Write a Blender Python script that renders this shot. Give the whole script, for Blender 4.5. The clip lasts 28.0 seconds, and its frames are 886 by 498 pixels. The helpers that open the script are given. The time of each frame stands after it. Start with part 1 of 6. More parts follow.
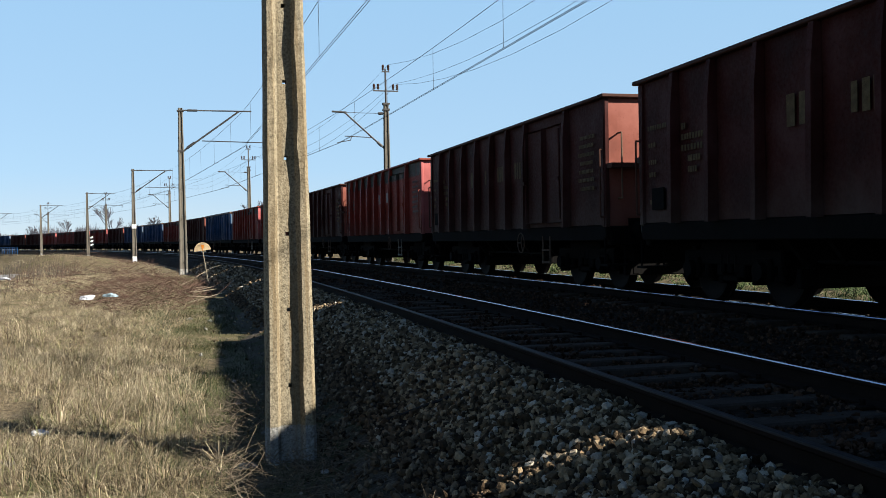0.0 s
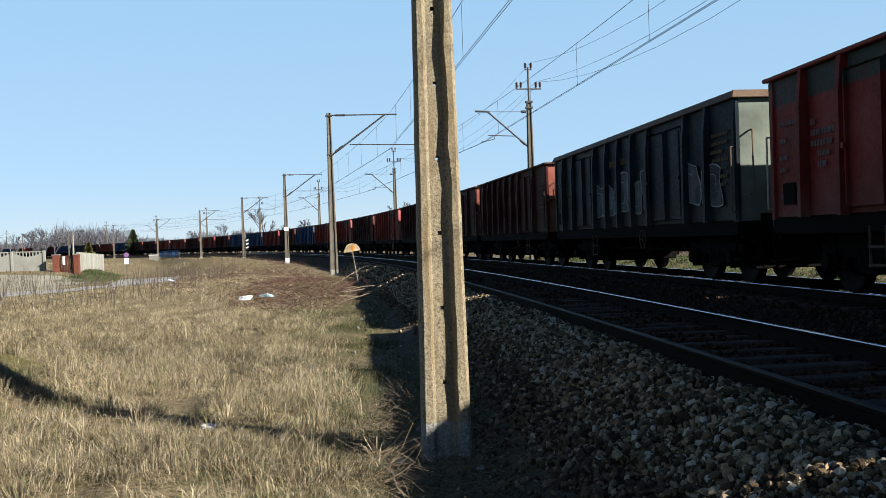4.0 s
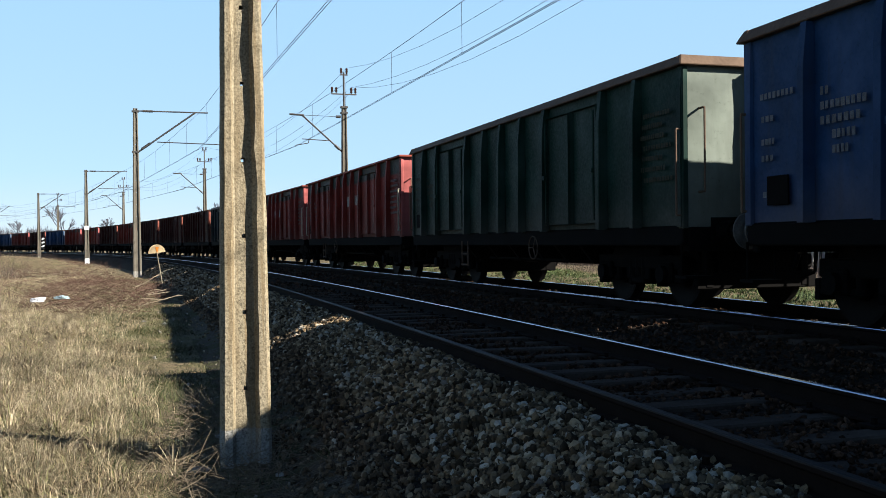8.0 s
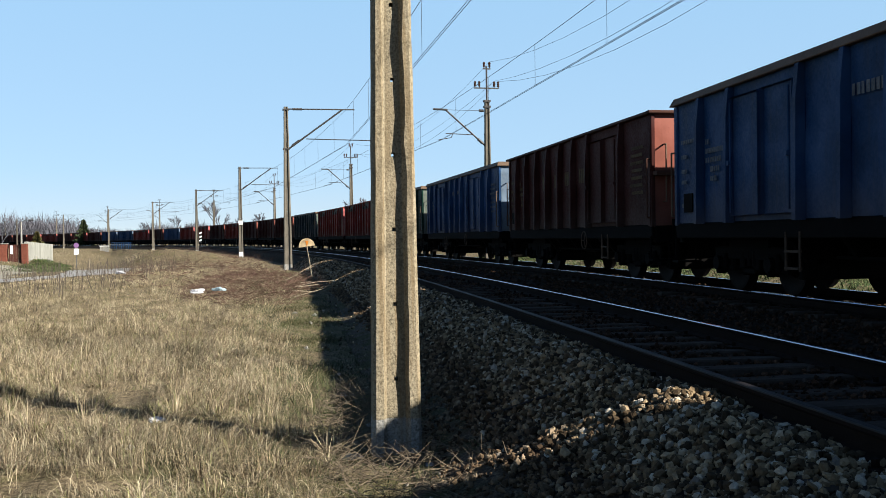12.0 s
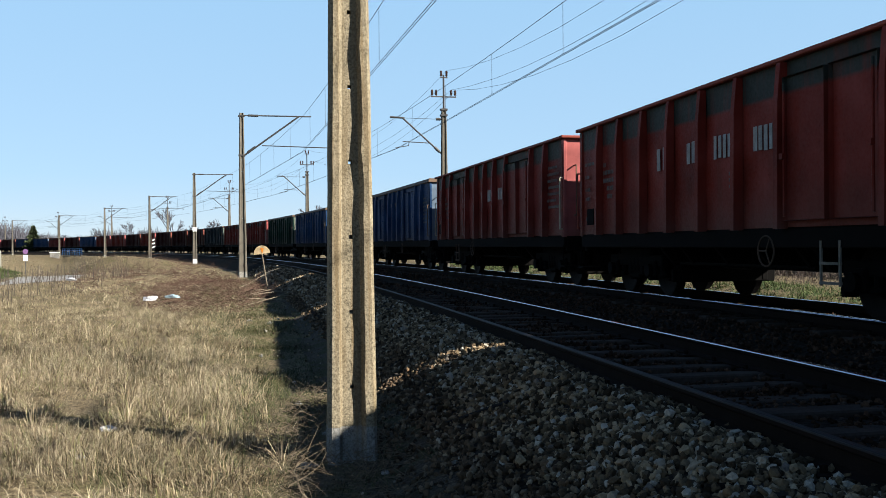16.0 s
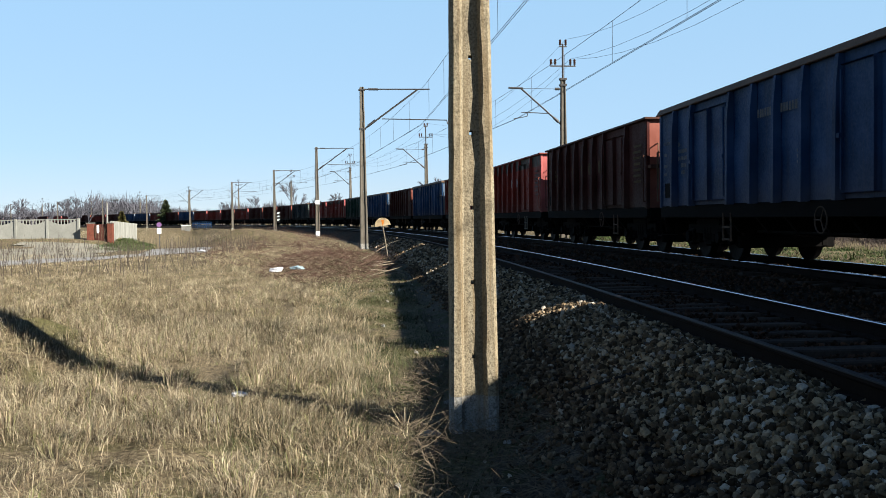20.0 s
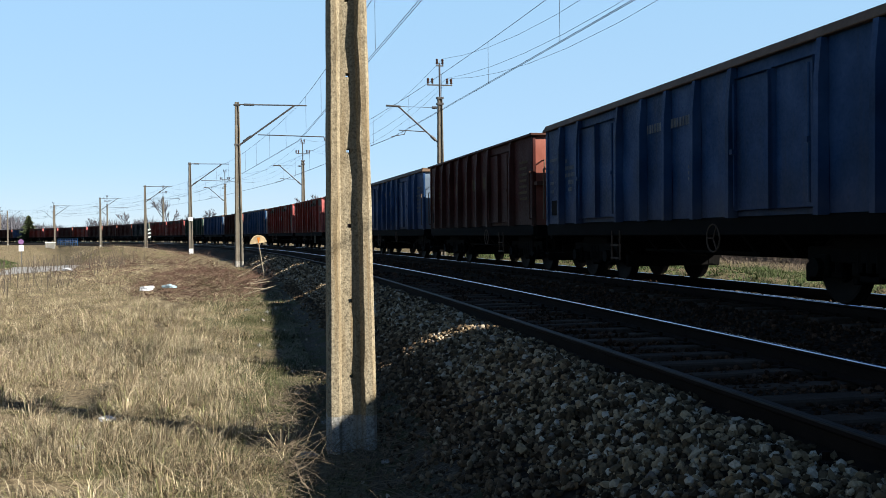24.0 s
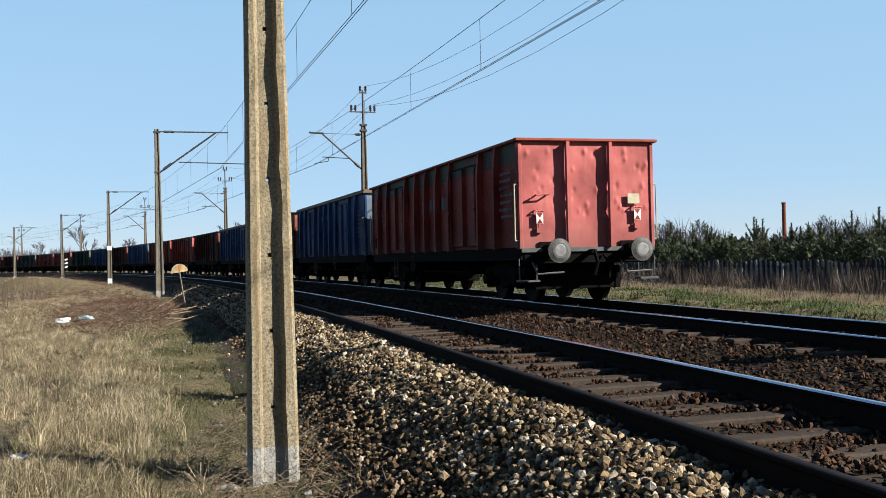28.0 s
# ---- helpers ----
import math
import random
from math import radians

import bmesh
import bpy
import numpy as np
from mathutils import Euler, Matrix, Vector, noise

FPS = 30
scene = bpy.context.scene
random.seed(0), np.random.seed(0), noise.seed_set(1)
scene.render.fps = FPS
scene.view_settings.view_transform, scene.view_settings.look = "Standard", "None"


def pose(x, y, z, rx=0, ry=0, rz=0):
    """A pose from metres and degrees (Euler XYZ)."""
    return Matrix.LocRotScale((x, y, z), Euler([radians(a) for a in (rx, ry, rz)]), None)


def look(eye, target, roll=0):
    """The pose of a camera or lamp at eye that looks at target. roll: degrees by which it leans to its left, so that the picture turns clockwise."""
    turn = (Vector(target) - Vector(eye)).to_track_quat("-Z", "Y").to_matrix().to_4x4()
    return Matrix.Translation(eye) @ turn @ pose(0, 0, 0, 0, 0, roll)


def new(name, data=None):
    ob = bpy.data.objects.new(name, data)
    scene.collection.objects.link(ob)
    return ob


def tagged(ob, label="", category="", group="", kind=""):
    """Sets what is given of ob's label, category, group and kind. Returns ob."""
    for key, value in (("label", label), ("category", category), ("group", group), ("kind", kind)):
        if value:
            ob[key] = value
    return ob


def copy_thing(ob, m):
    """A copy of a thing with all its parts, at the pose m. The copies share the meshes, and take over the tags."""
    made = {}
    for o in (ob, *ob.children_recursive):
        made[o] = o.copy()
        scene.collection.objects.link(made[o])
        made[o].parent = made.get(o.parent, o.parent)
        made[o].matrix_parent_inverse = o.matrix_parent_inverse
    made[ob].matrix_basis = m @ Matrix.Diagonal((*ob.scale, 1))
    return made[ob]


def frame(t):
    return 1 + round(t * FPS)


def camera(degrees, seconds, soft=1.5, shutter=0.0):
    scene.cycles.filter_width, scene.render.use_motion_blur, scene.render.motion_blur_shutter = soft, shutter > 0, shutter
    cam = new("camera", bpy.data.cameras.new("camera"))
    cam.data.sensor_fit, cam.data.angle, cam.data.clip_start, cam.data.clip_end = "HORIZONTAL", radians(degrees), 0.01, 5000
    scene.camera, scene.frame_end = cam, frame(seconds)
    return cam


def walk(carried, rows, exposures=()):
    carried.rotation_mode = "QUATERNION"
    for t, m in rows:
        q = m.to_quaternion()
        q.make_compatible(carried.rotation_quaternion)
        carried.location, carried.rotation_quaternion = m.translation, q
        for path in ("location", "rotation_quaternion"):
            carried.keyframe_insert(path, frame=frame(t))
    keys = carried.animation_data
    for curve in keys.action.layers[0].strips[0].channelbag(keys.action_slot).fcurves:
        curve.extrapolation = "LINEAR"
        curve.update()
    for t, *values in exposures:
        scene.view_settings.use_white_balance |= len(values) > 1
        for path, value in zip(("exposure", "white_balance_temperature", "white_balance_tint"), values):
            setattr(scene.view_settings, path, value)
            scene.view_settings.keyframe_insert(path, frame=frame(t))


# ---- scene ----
cam = camera(48.65, 28.0, soft=0.45)
walk(cam, [
    (0, pose(-8.108, -17.884, 0.948, 89.366, 1.05, -14.706)),
    (0.5, pose(-8.104, -17.886, 0.941, 89.382, 0.424, -15.172)),
    (1, pose(-8.104, -17.912, 0.944, 89.964, 0.63, -16.004)),
    (1.5, pose(-8.112, -17.905, 0.948, 90.165, 0.79, -16.257)),
    (2, pose(-8.131, -17.917, 0.951, 89.777, 1.331, -14.828)),
    (2.5, pose(-8.155, -17.922, 0.95, 89.716, 1.607, -10.915)),
    (3, pose(-8.161, -17.909, 0.947, 89.708, 1.432, -8.213)),
    (3.5, pose(-8.174, -17.895, 0.944, 89.596, 1.864, -7.003)),
    (5.5, pose(-8.171, -17.903, 0.943, 89.378, 1.449, -5.232)),
    (6, pose(-8.161, -17.911, 0.938, 89.377, 0.898, -7.449)),
    (6.5, pose(-8.145, -17.926, 0.935, 89.174, 0.511, -10.473)),
    (7, pose(-8.133, -17.917, 0.939, 89.486, -0.097, -14.181)),
    (7.5, pose(-8.124, -17.925, 0.935, 89.562, -0.162, -16.86)),
    (8, pose(-8.115, -17.919, 0.943, 89.578, 0.622, -17.199)),
    (8.5, pose(-8.11, -17.936, 0.948, 90.201, 0.756, -16.916)),
    (9, pose(-8.128, -17.936, 0.94, 89.689, 0.821, -13.873)),
    (9.5, pose(-8.151, -17.922, 0.945, 89.429, 1.226, -10.049)),
    (10, pose(-8.154, -17.925, 0.938, 89.677, 1.257, -9.006)),
    (10.5, pose(-8.154, -17.894, 0.944, 89.336, 1.094, -9.407)),
    (11, pose(-8.15, -17.929, 0.94, 89.424, 1.267, -9.406)),
    (11.5, pose(-8.151, -17.91, 0.939, 89.345, 0.72, -9.045)),
    (12, pose(-8.163, -17.908, 0.939, 89.297, 0.758, -8.913)),
    (12.5, pose(-8.163, -17.926, 0.928, 89.566, 0.469, -9.096)),
    (14.5, pose(-8.164, -17.916, 0.94, 89.505, 0.676, -10.481)),
    (15, pose(-8.164, -17.918, 0.939, 89.46, 0.698, -10.917)),
    (15.5, pose(-8.159, -17.918, 0.934, 89.731, 0.598, -11.514)),
    (16, pose(-8.169, -17.918, 0.937, 89.747, 0.455, -11.472)),
    (16.5, pose(-8.178, -17.913, 0.935, 89.6, 0.244, -11.55)),
    (17, pose(-8.167, -17.916, 0.934, 89.135, 0.697, -10.593)),
    (17.5, pose(-8.146, -17.921, 0.933, 89.328, 0.904, -10.322)),
    (18, pose(-8.149, -17.924, 0.937, 89.892, 0.293, -11.33)),
    (18.5, pose(-8.184, -17.975, 0.924, 88.543, 0.584, -10.838)),
    (19, pose(-8.177, -17.947, 0.922, 88.116, 0.424, -10.438)),
    (19.5, pose(-8.186, -17.896, 0.94, 88.341, 0.713, -7.564)),
    (20, pose(-8.191, -17.907, 0.927, 88.17, 0.755, -4.562)),
    (20.5, pose(-8.211, -17.919, 0.934, 88.401, 0.676, -3.614)),
    (21, pose(-8.224, -17.932, 0.927, 88.178, 0.729, -2.773)),
    (21.5, pose(-8.211, -17.9, 0.929, 88.405, 0.264, -3.601)),
    (22, pose(-8.198, -17.903, 0.929, 88.235, 0.083, -7.045)),
    (22.5, pose(-8.183, -17.883, 0.937, 89.067, 0.209, -9.656)),
    (24.5, pose(-8.189, -17.89, 0.934, 89.088, 0.65, -12.092)),
    (25, pose(-8.188, -17.892, 0.933, 89.058, 0.608, -12.767)),
    (25.5, pose(-8.184, -17.908, 0.936, 88.819, 0.608, -13.6)),
    (26, pose(-8.173, -17.887, 0.939, 89.193, -0.011, -15.816)),
    (26.5, pose(-8.164, -17.884, 0.941, 89.256, 0.41, -17.767)),
    (27, pose(-8.15, -17.914, 0.94, 90.023, 0.566, -19.466)),
    (27.5, pose(-8.15, -17.96, 0.947, 90.326, 0.953, -19.137)),
    (28, pose(-8.158, -17.924, 0.949, 90.526, 1.333, -16.044)),
], exposures=[(t, e + 0.485, 6500, 10) for t, e in ((0, 1.4), (1, 1.58), (2, 1.58), (3, 1.42), (6, 1.4), (7, 1.46), (8, 1.62), (9, 1.62), (10, 1.46), (15, 1.46), (20, 1.48), (22, 1.4), (25, 1.57), (26, 1.58), (27, 1.4), (28, 1.36))])

# ---- world, sun ----
SUN_WAY = Vector((-1.0, 0.72, -0.668)).normalized()      # the way the light travels
sun_el = math.asin(-SUN_WAY.z)
world = bpy.data.worlds.new("sky")
scene.world = world
world.use_nodes = True
wn = world.node_tree
sky = wn.nodes.new("ShaderNodeTexSky")
sky.sky_type, sky.sun_disc = "NISHITA", False
sky.sun_elevation, sky.sun_rotation = sun_el, math.atan2(-SUN_WAY.x, -SUN_WAY.y)
sky.air_density, sky.dust_density, sky.ozone_density = 0.7, 0.0, 3.5
wn.nodes["Background"].inputs["Strength"].default_value = 0.05
# thin spring haze: pale at the horizon, clearing to deep blue overhead
way = wn.nodes.new("ShaderNodeTexCoord")
split = wn.nodes.new("ShaderNodeSeparateXYZ")
wn.links.new(way.outputs["Generated"], split.inputs[0])
deep = wn.nodes.new("ShaderNodeValToRGB")
wn.links.new(split.outputs["Z"], deep.inputs[0])
for p, c in ((0.0, (0.62, 0.745, 0.86)), (0.07, (0.49, 0.735, 0.965)), (0.25, (0.42, 0.71, 1.0)), (0.42, (0.16, 0.33, 0.64)), (1.0, (0.035, 0.1, 0.26))):
    e = deep.color_ramp.elements[0] if p == 0.0 else deep.color_ramp.elements[-1] if p == 1.0 else deep.color_ramp.elements.new(p)
    e.position, e.color = p, (*c, 1)
haze = wn.nodes.new("ShaderNodeMix")
haze.data_type = "RGBA"
haze.inputs[0].default_value = 0.86
scale = wn.nodes.new("ShaderNodeVectorMath")
scale.operation = "SCALE"
scale.inputs["Scale"].default_value = 4.98
wn.links.new(deep.outputs[0], scale.inputs[0])
wn.links.new(scale.outputs[0], haze.inputs[7])
wn.links.new(sky.outputs["Color"], haze.inputs[6])
wn.links.new(haze.outputs[2], wn.nodes["Background"].inputs["Color"])
sun = new("sun", bpy.data.lights.new("sun", "SUN"))
sun.data.energy, sun.data.angle, sun.data.color = 5.0, radians(0.53), (1.0, 0.95, 0.86)
sun.matrix_world = look((60, -40, 45), Vector((60, -40, 45)) + SUN_WAY)

# ---- the line of the railway ----
R = 542.8             # radius of the left-hand curve, centre line of the far track
NEAR = -4.386         # centre of the near track, sideways from the far one


def on_track(s, lat=0.0, z=0.0):
    a = s / R
    return Vector((-R + (R + lat) * math.cos(a), (R + lat) * math.sin(a), z))


def heading(s):
    return math.degrees(s / R)


def to_track(x, y):
    """(s, lat) of a plan point."""
    return R * math.atan2(y, x + R), math.hypot(x + R, y) - R


def smooth(a, b, v):
    v = min(1.0, max(0.0, (v - a) / (b - a)))
    return v * v * (3 - 2 * v)


def bump(x, y, cx, cy, r, h):
    d = ((x - cx) ** 2 + (y - cy) ** 2) / (r * r)
    return h * math.exp(-d) if d < 9 else 0.0


LANE = [(-62, 8), (-42, 13), (-29, 20), (-22, 27), (-18.4, 35), (-19.8, 47), (-24.5, 72), (-30, 105), (-36.5, 145), (-43, 185), (-45.5, 200)]
LANE_POINTS = [(LANE[i][0] + (LANE[i + 1][0] - LANE[i][0]) * k / 12, LANE[i][1] + (LANE[i + 1][1] - LANE[i][1]) * k / 12) for i in range(len(LANE) - 1) for k in range(12)]


def ground_z(x, y):
    """Height of the earth, without the ballast."""
    s, lat = to_track(x, y)
    z = -0.83 + 0.11 * smooth(-4, 30, s) - 0.17 * (1 - smooth(-4, 30, s)) * smooth(-3, 3, lat)
    z += 0.1 * smooth(-7.5, -10.5, lat)
    z += bump(x, y, -12.5, -5.95, 1.2, 0.6)
    z += bump(x, y, -9.6, 26, 7, 0.12)
    # the hollow of the lane that dives under the line, and the raised plot beside it
    if -75 < x < 10 and 4 < y < 235:
        d = min((Vector((x, y)) - Vector(q)).length for q in LANE_POINTS)
        z -= (0.12 + 1.6 * smooth(42, 80, y)) * math.exp(-(d / 4.5) ** 2) * smooth(-7.8, -11, lat)
        z += 0.65 * smooth(-23, -26, x) * smooth(40, 50, y) * smooth(140, 90, y) * (1 - math.exp(-(d / 5.0) ** 2))
        ridge = bump(x, y, -18.9, 62, 2.5, 1.0) + bump(x, y, -15.8, 60, 3.6, 0.75) + bump(x, y, -20.3, 76, 3, 1.0)
        z += ridge * smooth(-7.8, -11, lat) + bump(x, y, -25.0, 53.5, 3.0, 0.45)
    z -= 0.15 * smooth(-12, -22, lat) * smooth(10, 40, s)
    z += 0.55 * smooth(3.0, 6.5, lat)
    if abs(x) < 90 and y < 140:
        z += 0.05 * noise.noise((x * 0.35, y * 0.35, 0.3)) + 0.03 * noise.noise((x * 1.3, y * 1.3, 4.1))
    return z


# ---- materials ----
def nodes_of(name, rough=0.8, metal=0.0, gloss=0.04):
    m = bpy.data.materials.new(name)
    m.use_nodes = True
    t = m.node_tree
    b = t.nodes["Principled BSDF"]
    b.inputs["Roughness"].default_value, b.inputs["Metallic"].default_value = rough, metal
    b.inputs["Specular IOR Level"].default_value = gloss
    return m, t, b


def node(t, kind, **kw):
    n = t.nodes.new("ShaderNode" + kind)
    for k, v in kw.items():
        if k in n.inputs:
            n.inputs[k].default_value = v
    return n


def ramp(t, fac, stops):
    r = t.nodes.new("ShaderNodeValToRGB")
    e = r.color_ramp.elements
    while len(e) < len(stops):
        e.new(0.5)
    for q, (p, c) in zip(e, stops):
        q.position = p
        q.color = (*c, 1) if len(c) == 3 else c
    t.links.new(fac, r.inputs[0])
    return r.outputs[0]


def mix(t, fac, a, b, kind="MIX"):
    n = t.nodes.new("ShaderNodeMix")
    n.data_type, n.blend_type = "RGBA", kind
    for sock, v in ((0, fac), (6, a), (7, b)):
        if isinstance(v, (int, float)):
            n.inputs[sock].default_value = v
        elif isinstance(v, tuple):
            n.inputs[sock].default_value = (*v, 1)
        else:
            t.links.new(v, n.inputs[sock])
    return n.outputs[2]


def noise_of(t, coord, scale, detail=4.0, rough=0.55, stretch=None):
    n = node(t, "TexNoise", Scale=scale, Detail=detail, Roughness=rough)
    if stretch:
        mp = t.nodes.new("ShaderNodeMapping")
        mp.inputs["Scale"].default_value = stretch
        t.links.new(coord, mp.inputs[0])
        coord = mp.outputs[0]
    t.links.new(coord, n.inputs["Vector"])
    return n.outputs["Fac"]


def relief(t, b, h, strength, dist=0.01):
    n = node(t, "Bump", Strength=strength, Distance=dist)
    t.links.new(h, n.inputs["Height"])
    t.links.new(n.outputs[0], b.inputs["Normal"])


def plain(name, c, rough=0.7, metal=0.0, vary=0.35, scale=6.0, bumps=0.15, fine=None, random=0.12):
    """A painted, stained or earthy surface: two scales of variation, relief, and a little from object to object."""
    m, t, b = nodes_of(name, rough, metal)
    co = t.nodes.new("ShaderNodeTexCoord").outputs["Object"]
    n1, n2 = noise_of(t, co, scale, 5), noise_of(t, co, fine or scale * 9, 4)
    dark = tuple(v * (1 - vary) for v in c)
    lite = tuple(min(1, v * (1 + vary)) for v in c)
    col = ramp(t, n1, [(0.3, dark), (0.55, c), (0.75, lite)])
    col = mix(t, 0.35, col, ramp(t, n2, [(0.35, dark), (0.65, lite)]))
    if random:
        inf = t.nodes.new("ShaderNodeObjectInfo").outputs["Random"]
        g0, g1 = 1 - random, 1 + random
        col = mix(t, 1.0, col, ramp(t, inf, [(0, (g0, g0, g0)), (1, (g1, g1, g1))]), "MULTIPLY")
    t.links.new(col, b.inputs["Base Color"])
    relief(t, b, n2, bumps)
    return m


def wagon_paint(name, c, rust, rough=0.5, amount=0.5, band=True, gloss=0.06):
    """Old paint on steel: faded, streaked downwards, rust at the low edge, a dark green band under the rim."""
    m, t, b = nodes_of(name, rough, 0.0, gloss)
    co = t.nodes.new("ShaderNodeTexCoord").outputs["Object"]
    big = noise_of(t, co, 1.1, 4)
    streak = noise_of(t, co, 1.0, 5, 0.6, (6.0, 6.0, 0.45))
    fine = noise_of(t, co, 22, 5, 0.7)
    dark = tuple(v * 0.6 for v in c)
    lite = tuple(min(1, v * 1.3 + 0.012) for v in c)
    col = ramp(t, big, [(0.3, dark), (0.5, c), (0.72, lite)])
    col = mix(t, ramp(t, streak, [(0.52, (0, 0, 0)), (0.75, (amount, amount, amount))]), col, rust)
    col = mix(t, ramp(t, fine, [(0.6, (0, 0, 0)), (0.72, (amount, amount, amount))]), col, tuple(v * 0.55 for v in rust))
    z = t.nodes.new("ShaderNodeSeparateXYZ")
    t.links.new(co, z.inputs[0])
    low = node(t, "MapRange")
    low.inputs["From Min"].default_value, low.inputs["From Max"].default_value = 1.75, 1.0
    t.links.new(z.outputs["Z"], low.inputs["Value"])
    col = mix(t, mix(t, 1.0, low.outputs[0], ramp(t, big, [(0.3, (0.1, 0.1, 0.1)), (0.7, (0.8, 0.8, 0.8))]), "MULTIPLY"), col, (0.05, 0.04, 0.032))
    if band:
        up = node(t, "MapRange")
        up.inputs["From Min"].default_value, up.inputs["From Max"].default_value = 2.76, 2.82
        t.links.new(z.outputs["Z"], up.inputs["Value"])
        wob = mix(t, 1.0, up.outputs[0], ramp(t, streak, [(0.25, (0.45, 0.45, 0.45)), (0.5, (0.95, 0.95, 0.95))]), "MULTIPLY")
        col = mix(t, wob, col, (0.018, 0.028, 0.024))
    t.links.new(col, b.inputs["Base Color"])
    t.links.new(ramp(t, fine, [(0.3, (rough - 0.12,) * 3), (0.7, (rough + 0.25,) * 3)]), b.inputs["Roughness"])
    relief(t, b, mix(t, 0.5, fine, big), 0.25, 0.012)
    return m


M = {}
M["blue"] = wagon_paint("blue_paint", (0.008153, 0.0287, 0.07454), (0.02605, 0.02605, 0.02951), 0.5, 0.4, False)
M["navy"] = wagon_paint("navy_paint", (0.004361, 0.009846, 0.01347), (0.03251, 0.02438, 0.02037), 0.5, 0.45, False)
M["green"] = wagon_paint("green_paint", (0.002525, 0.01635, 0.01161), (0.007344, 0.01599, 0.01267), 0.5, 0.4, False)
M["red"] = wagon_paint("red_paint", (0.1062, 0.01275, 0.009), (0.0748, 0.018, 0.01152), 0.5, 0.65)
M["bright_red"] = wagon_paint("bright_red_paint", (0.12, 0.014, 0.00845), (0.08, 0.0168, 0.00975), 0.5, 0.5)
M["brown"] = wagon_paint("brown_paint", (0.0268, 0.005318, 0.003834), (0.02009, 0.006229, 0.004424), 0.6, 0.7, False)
M["red_rib"] = wagon_paint("red_rib_paint", (0.1062, 0.01275, 0.009), (0.0748, 0.018, 0.01152), 0.5, 0.65, False)
M["bright_red_rib"] = wagon_paint("bright_red_rib_paint", (0.12, 0.014, 0.00845), (0.08, 0.0168, 0.00975), 0.5, 0.5, False)
# End tones are paler than the sides: sunlight on the ends is painted in.
M["sunlit_end_red"] = wagon_paint("sunlit_end_red_paint", (0.2288, 0.06277, 0.05803), (0.1468, 0.05044, 0.04495), 0.55, 0.5, False)
M["sunlit_end_pale"] = wagon_paint("sunlit_end_pale_paint", (0.09666, 0.1111, 0.0918), (0.04595, 0.04788, 0.03677), 0.5, 0.4, False)
M["sunlit_end_blue"] = wagon_paint("sunlit_end_blue_paint", (0.07233, 0.1045, 0.1445), (0.04344, 0.05066, 0.06528), 0.35, 0.4, False, 0.5)
M["sunlit_end_brown"] = wagon_paint("sunlit_end_brown_paint", (0.138, 0.04462, 0.03125), (0.072, 0.02625, 0.01667), 0.6, 0.45, False)
# Grimy steel taken nearly black: shade beneath the wagons is in the colour.
M["under"] = plain("shaded_underframe_grime", (0.00277, 0.00247, 0.00221), 0.85, 0.0, 0.4, 5)
M["rim_tan"] = plain("worn_rim", (0.08398, 0.05619, 0.03876), 0.6, 0, 0.3, 3)
M["rim_brown"] = plain("brown_rim", (0.047, 0.02244, 0.01632), 0.6, 0, 0.35, 3)
M["rim_red"] = plain("red_rim", (0.1615, 0.04047, 0.02831), 0.55, 0, 0.3, 3)
M["bare_steel"] = plain("bare_steel", (0.0553, 0.0575, 0.0596), 0.6, 0.3, 0.3, 8)
M["buffer"] = plain("scuffed_buffer_steel", (0.06, 0.06, 0.0576), 0.65, 0.2, 0.5, 9, 0.3)
M["buffer_worn"] = plain("rubbed_buffer_steel", (0.12, 0.12, 0.12), 0.5, 0.4, 0.4, 14, 0.3)
M["ladder"] = plain("rusty_ladder_steel", (0.0512, 0.0352, 0.0256), 0.7, 0.0, 0.4, 8)
M["cream_ladder"] = plain("pale_ladder_paint", (0.13, 0.12, 0.1), 0.7, 0.0, 0.4, 8)
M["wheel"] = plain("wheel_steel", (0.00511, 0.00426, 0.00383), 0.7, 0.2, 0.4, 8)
M["rail_side"] = plain("rusty_rail", (0.00851, 0.00553, 0.00426), 0.85, 0.0, 0.4, 4)
M["cream"] = plain("cream_paint", (0.27, 0.243, 0.18), 0.6, 0, 0.3, 10)
M["white"] = plain("white_paint", (0.438, 0.438, 0.426), 0.6, 0, 0.15, 10)
M["faded_white"] = plain("faded_white_paint", (0.085, 0.09, 0.096), 0.7, 0, 0.5, 14)
M["letter_white"] = plain("worn_letter_paint", (0.2435, 0.2347, 0.2173), 0.7, 0, 0.4, 9)
M["row_white"] = plain("thin_stencil_paint", (0.085, 0.07, 0.065), 0.7, 0, 0.5, 12)
M["green_mark"] = plain("faint_green_mark", (0.032, 0.032, 0.022), 0.7, 0, 0.4, 9)
M["chalk"] = plain("chalky_white_paint", (0.1824, 0.1872, 0.1824), 0.8, 0, 0.6, 4)
M["chalk_dark"] = plain("chalky_grey_paint", (0.0594, 0.066, 0.066), 0.8, 0, 0.8, 3)
M["yellowed"] = plain("yellowed_paint", (0.07, 0.05, 0.026), 0.7, 0, 0.5, 14)
M["orange"] = plain("orange_paint", (0.255, 0.0851, 0.0128), 0.6, 0, 0.3, 10)
M["steel_grey"] = plain("galvanised_steel", (0.0681, 0.0702, 0.0724), 0.55, 0.5, 0.3, 8)
M["arm"] = plain("dark_steel_tube", (0.0456, 0.0438, 0.0426), 0.6, 0.5, 0.3, 6)
M["wire"] = plain("copper_wire", (0.0334, 0.0304, 0.0292), 0.6, 0.6, 0.2, 1)
M["insulator"] = plain("brown_porcelain", (0.0255, 0.0128, 0.00935), 0.25, 0, 0.3, 8)


